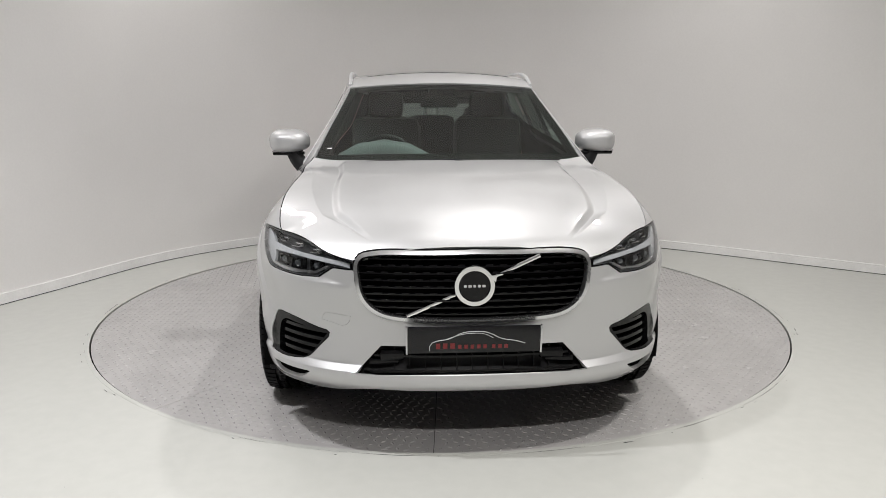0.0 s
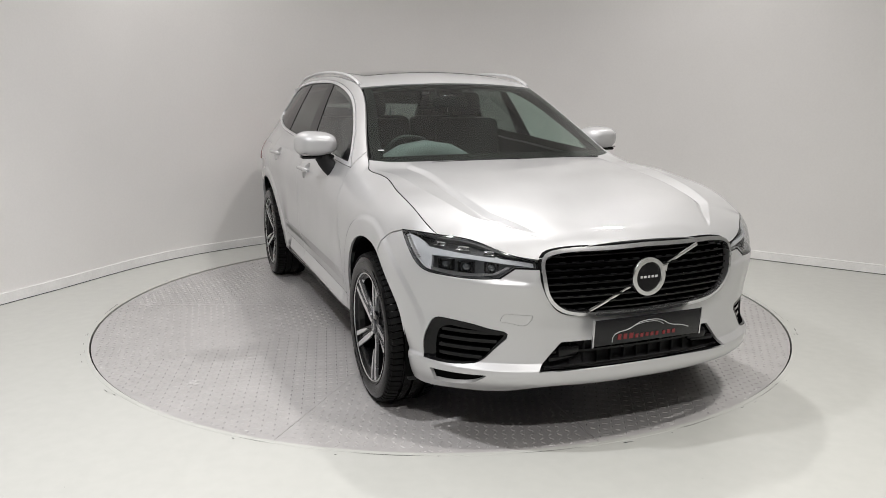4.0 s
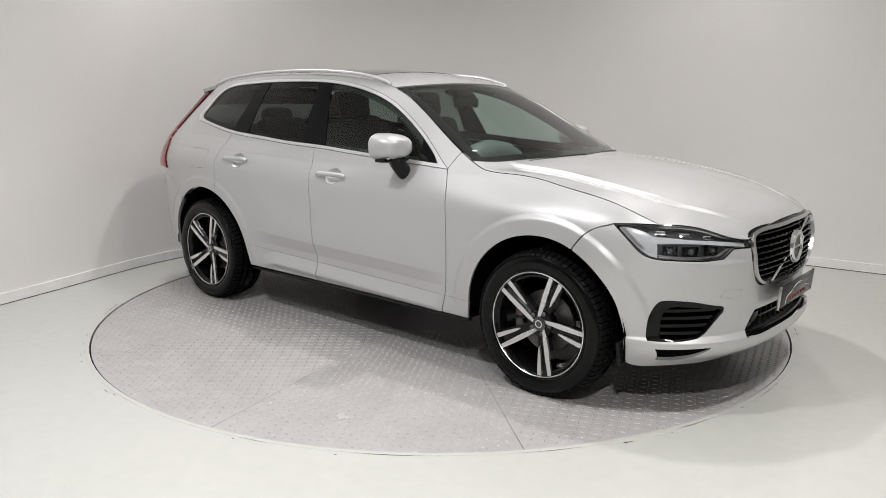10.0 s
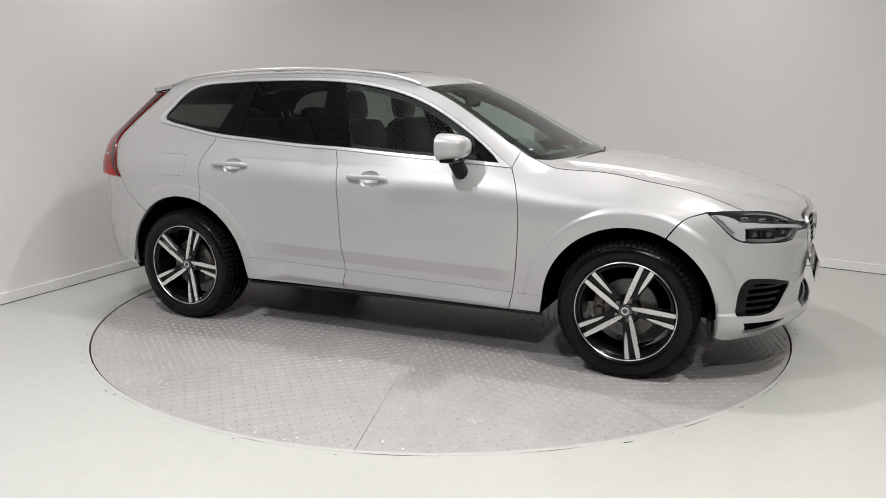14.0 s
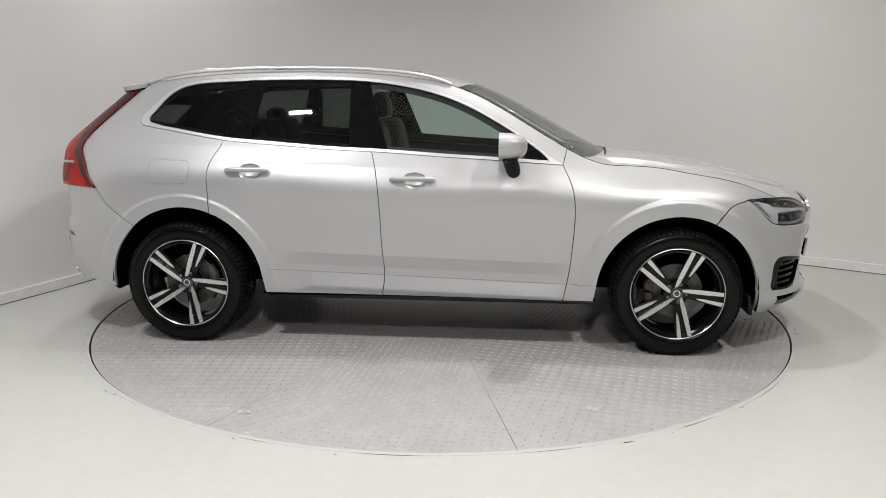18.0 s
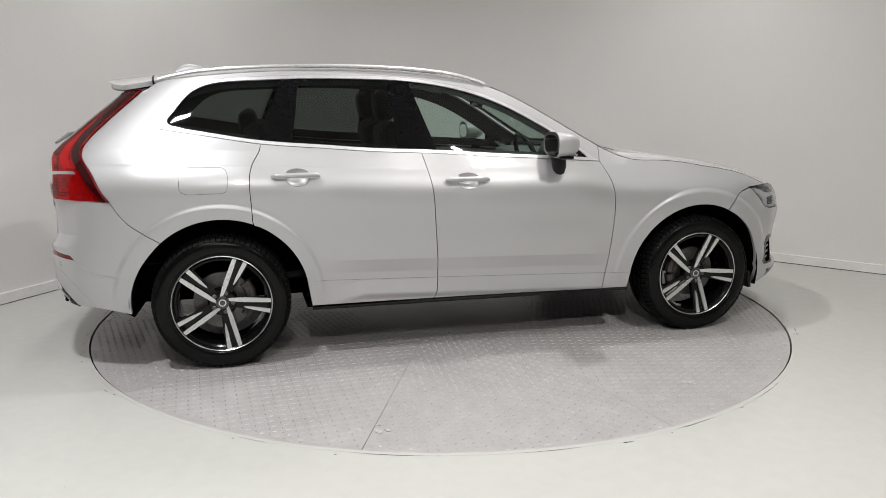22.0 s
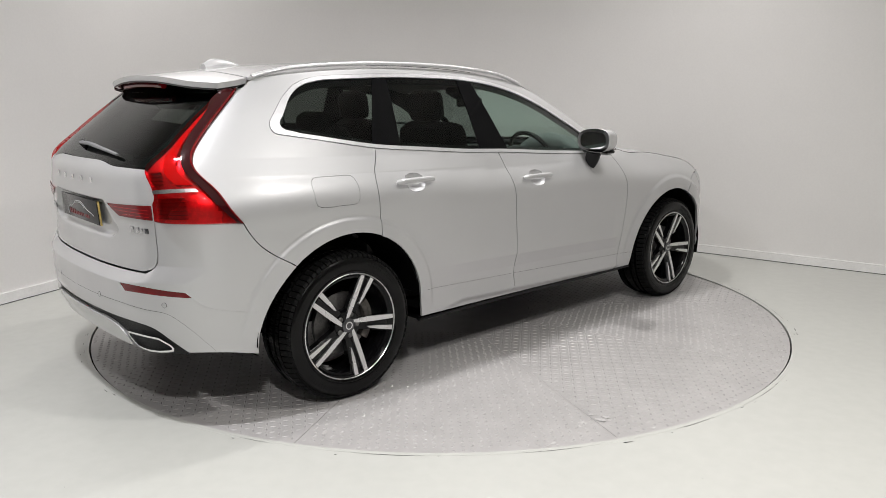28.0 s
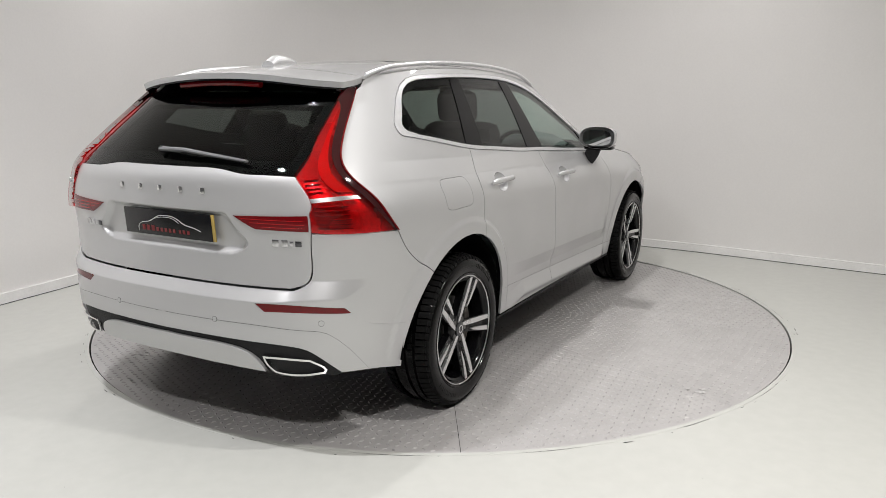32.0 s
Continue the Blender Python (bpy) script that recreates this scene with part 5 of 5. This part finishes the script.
for s, turned in ((1, lambda g: g), (-1, flip)):
    pipe = part("tailpipe", turned(skin([PIPE, shrunk(PIPE, .009)], step=.015, off=.004, rim=.03, gap=0)), CHROME, rear_bumper, "chrome-edged tailpipe trim")
    part("tailpipe_mouth", turned(skin([PIPE], step=.03, off=-.02, rim=0, gap=0)), GAP, pipe)
    for u, z in ((LONG - .78, .583), (LONG - .30, .565)):
        p, n = normal_of(hull, np.array([u]), np.array([z]))
        part("parking_sensor", turned(moved(lathe([(.011, .002), (.011, -.001), (.009, -.0015), (.001, -.0015), (.001, .002)], 20), Matrix.Translation(Vector(p[0])) @ Vector(n[0]).to_track_quat("-X", "Z").to_matrix().to_4x4())), PAINT, rear_bumper)
        part("sensor_ring", turned(moved(lathe([(.0112, .002), (.0112, -.0008), (.0121, -.0008), (.0121, .002)], 20), Matrix.Translation(Vector(p[0])) @ Vector(n[0]).to_track_quat("-X", "Z").to_matrix().to_4x4())), GAP, rear_bumper)

# ---- wipers and cabin ----
for s0, s1 in ((-.60, .05), (.02, .80)):
    a, b = roof(s0, -.935) + (0, -.012, .002), roof(s1, -.925) + (0, -.012, .004)
    part("wiper", tube([a, (np.array(a) + b) / 2 + (0, -.006, .003), b], [.009, .007, .005], 6, flat=.7), PLASTIC, car, "black windscreen wiper")
both("door_card", skin([side([(-.80, .40), (-.775, 1.070)], belt_part(-.775, 1.64), [(1.64, float(belt_z(1.64))), (1.66, .90)], [(1.66, .90), (1.05, .88)], [(1.05, .88), (.88, .40)], [(.88, .40), (-.80, .40)])], step=.06, off=-.055, rim=0), TRIM, car, "dark door lining")
part("headliner", skin([roof_patch(-.93, .93, -.12, 1.70)], roof, step=.08, off=-.045, rim=.01), LINER, car, "pale fabric roof lining")
part("cabin_floor", join(box(0, .05, .42, 1.5, 1.72, .10, .02), box(0, 1.30, .42, 1.04, .80, .09, .02)), TRIM, car)
part("boot_floor", box(0, 1.86, .52, 1.10, .74, .05, .02), TRIM, car)
part("boot_cover", box(0, 1.62, 1.02, 1.25, .62, .03, .01), TRIM, car)
both("inner_lining", skin([QUARTER], step=.05, off=-.022, rim=0, gap=.006), TRIM, car, "dark pillar and quarter lining")
both("window_lining", skin([shrunk(at_side(DLO), -.012), shrunk(at_side(DLO), .044)], step=.04, off=-.021, rim=0, gap=0), TRIM, car)
dash = part("dashboard", join(box(0, -.80, 1.00, 1.44, .42, .16, .06), box(0, -.72, .86, 1.40, .30, .2, .05), tube([(-.60, -.72, 1.06), (-.50, -.71, 1.115), (-.37, -.70, 1.135), (-.24, -.71, 1.115), (-.14, -.72, 1.06)], .075, 10)), DASH, car, "dark grey dashboard")
part("centre_console", box(0, -.25, .66, .24, .9, .25, .04), TRIM, car)
ringm = Matrix.Translation((-.37, -.50, 1.045)) @ Matrix.Rotation(radians(-24), 4, "X")
wheel_ring = part("steering_wheel", moved(tube([(.183 * math.cos(a), 0, .183 * math.sin(a)) for a in np.linspace(0, 2 * math.pi, 36, False)], .0155, 8, closed=True), ringm), LEATHER, car, "black leather steering wheel")
part("steering_hub", moved(join(box(0, .01, 0, .15, .05, .10, .02), box(0, .01, -.10, .03, .02, .14, .006), box(.11, .01, 0, .12, .02, .03, .006), box(-.11, .01, 0, .12, .02, .03, .006)), ringm), TRIM, wheel_ring)
part("sensor_housing", box(0, -.175, 1.470, .17, .15, .05, .02, 24), BLACK, car, "black sensor housing behind the windscreen")
part("rear_view_mirror", box(-.02, -.24, 1.415, .24, .03, .065, .014), BLACK, car)


def seat(x, y, wide, row):
    cushion = part("seat", box(x, y - .02, .72, wide, .52, .20, .06, -6), LEATHER, car, "black leather seat")
    part("backrest", box(x, y + .30, 1.00, wide - .02, .17, .62, .07, -13), LEATHER, cushion)
    part("headrest", box(x, y + .40, 1.395 - (.10 if row else 0) - (.09 if row and x == 0 else 0), .255, .11, .19 - .03 * row, .05, -8), LEATHER, cushion)
    for s in (-.05, .05):
        part("headrest_post", tube([(x + s, y + .365, 1.26), (x + s, y + .385, 1.35)], .007, 6), SATIN, cushion)


for x in (-.37, .37):
    seat(x, .06, .52, 0)
for x in (-.40, 0, .40):
    seat(x, .86, .42, 1)

for ob in car.children_recursive:
    if ob.data and ob.data.materials and ob.data.materials[0] in (LENS, REDGLASS):
        ob.visible_shadow = False

# creases pressed into the rear bumper
def crease(points, width=.0016, off=.0008):
    a = line(points, step=.03)
    return skin([np.vstack([a, a[::-1] + (0, width)])], step=.05, off=off, rim=0 if off < .001 else .003, gap=0)


for turned in (lambda g: g, flip):
    part("bumper_seam", turned(crease([(LONG - .01, .560), (LONG - .30, .562), (LONG - .55, .561), (LONG - .72, .553), (LONG - .794, .543), (LONG - .851, .506), (LONG - .912, .443), (LONG - .965, .362)])), SCUFF, rear_bumper)
    part("bumper_seam", turned(crease([(LONG - .897, .611), (LONG - .92, .590), (LONG - .955, .567), (LONG - 1.03, .543), (LONG - 1.10, .528), (LONG - 1.165, .518)], .0035, .0022)), PAINT, rear_bumper)

# thin seam along the sills
def seam_strip(a, b):
    low = [(y, .424 + .032 * y) for y in np.linspace(a, b, 12)]
    return skin([side(low, [low[-1], (b, low[-1][1] + .0013)], [(y, z + .0013) for y, z in low[::-1]], [(a, low[0][1] + .0013), low[0]])], step=.05, off=.0007, rim=0, gap=0)


for k in (0, 1):
    for ob, a, b in ((rdoors[k], .94, .252), (doors[k], .238, -.822), (fenders[k], -.838, -.968)):
        g = seam_strip(a, b)
        part("sill_seam", g if k == 0 else flip(g), SCUFF, ob)


# ---- tread plates of the deck, last because there are many: ten sectors round a middle plate ----
SEAM, INNER, PITCH = 157.5, .62, .040


def tread_bars(x, y, a):
    """One small raised bar."""
    c, s = math.cos(a), math.sin(a)
    h, l, w = .0029, .0138, .0050
    return [(x + c * p - s * q, y + s * p + c * q, z) for p, q, z in ((-l, 0, 0), (-l * .3, -w, 0), (l * .3, -w, 0), (l, 0, 0), (l * .3, w, 0), (-l * .3, w, 0), (-l * .45, 0, h), (l * .45, 0, h))]


BAR = [(1, 2, 7, 6), (4, 5, 6, 7), (0, 1, 6), (5, 0, 6), (2, 3, 7), (3, 4, 7)]


def sector(r0, r1, half, turn):
    """A plate of the deck with its pressed bars; half: half its opening angle."""
    n = 16
    out = [(r1 * math.cos(a), r1 * math.sin(a)) for a in np.linspace(-half, half, n)]
    inn = [(r0 * math.cos(a), r0 * math.sin(a)) for a in np.linspace(-half, half, n)]
    v = [(*p, 0) for p in out + inn] + [(*p, -.0035) for p in out + inn]
    f = [(i + 1, i, n + i, n + i + 1) for i in range(n - 1)] + [(i, i + 1, 2 * n + i + 1, 2 * n + i) for i in range(n - 1)] + [(n + i + 1, n + i, 3 * n + i, 3 * n + i + 1) for i in range(n - 1)]
    f += [(0, 2 * n, 3 * n, n), (n - 1, 2 * n - 1, 4 * n - 1, 3 * n - 1)]
    plate = part("plate", moved((v, [q[::-1] for q in f]), turn), PLATE, deck)
    bv, bf, m = [], [], int(r1 / PITCH) + 1
    for i in range(m + 1):
        for j in range(-m, m + 1):
            x, y = i * PITCH, (j + .5) * PITCH
            r, a = math.hypot(x, y), math.atan2(y, x)
            if r > r1 - .02 or r < r0 + .02 or r * math.sin(half - abs(a)) < .014 or abs(a) > half:
                continue
            k = len(bv)
            bv += tread_bars(x, y, math.pi / 4 if (i + j) % 2 else -math.pi / 4)
            bf += [tuple(k + q for q in e) for e in BAR]
    tagged(part("tread", moved((bv, bf), turn), DECKBAR, plate, sharp=25), kind="stuff")


for k in range(10):
    sector(INNER, RADIUS - .0005, radians(18) - .0006, Matrix.Rotation(radians(SEAM + 18 + 36 * k), 4, "Z"))
part("middle_plate", annulus(.01, INNER - .001, -.004, 0, 64), PLATE, deck)


# ---- what moves: the deck turns, and the car on it ----
TURN = [(0, 3.72), (1, 8.24), (2, 12.78), (3, 17.32), (6, 31.05), (7, 35.56), (8, 40.18), (9, 44.76), (10, 49.37), (11, 54.09), (12, 58.57), (13, 62.96), (14, 67.24), (17, 80.15), (18, 84.67), (19, 89.4),
        (20, 94.29), (21, 99.2), (22, 104.02), (23, 108.8), (24, 113.55), (25, 118.3), (28, 132.35), (29, 136.97), (30, 141.58), (31, 146.11), (32, 150.59)]


def motions():
    walk(deck, [(t, pose(0, 0, 0, 0, 0, a)) for t, a in TURN])
    walk(car, [(t, pose(0, 0, 0, 0, 0, a) @ pose(-.006, 0, 0, 0, 0, -.35)) for t, a in TURN])


motions()
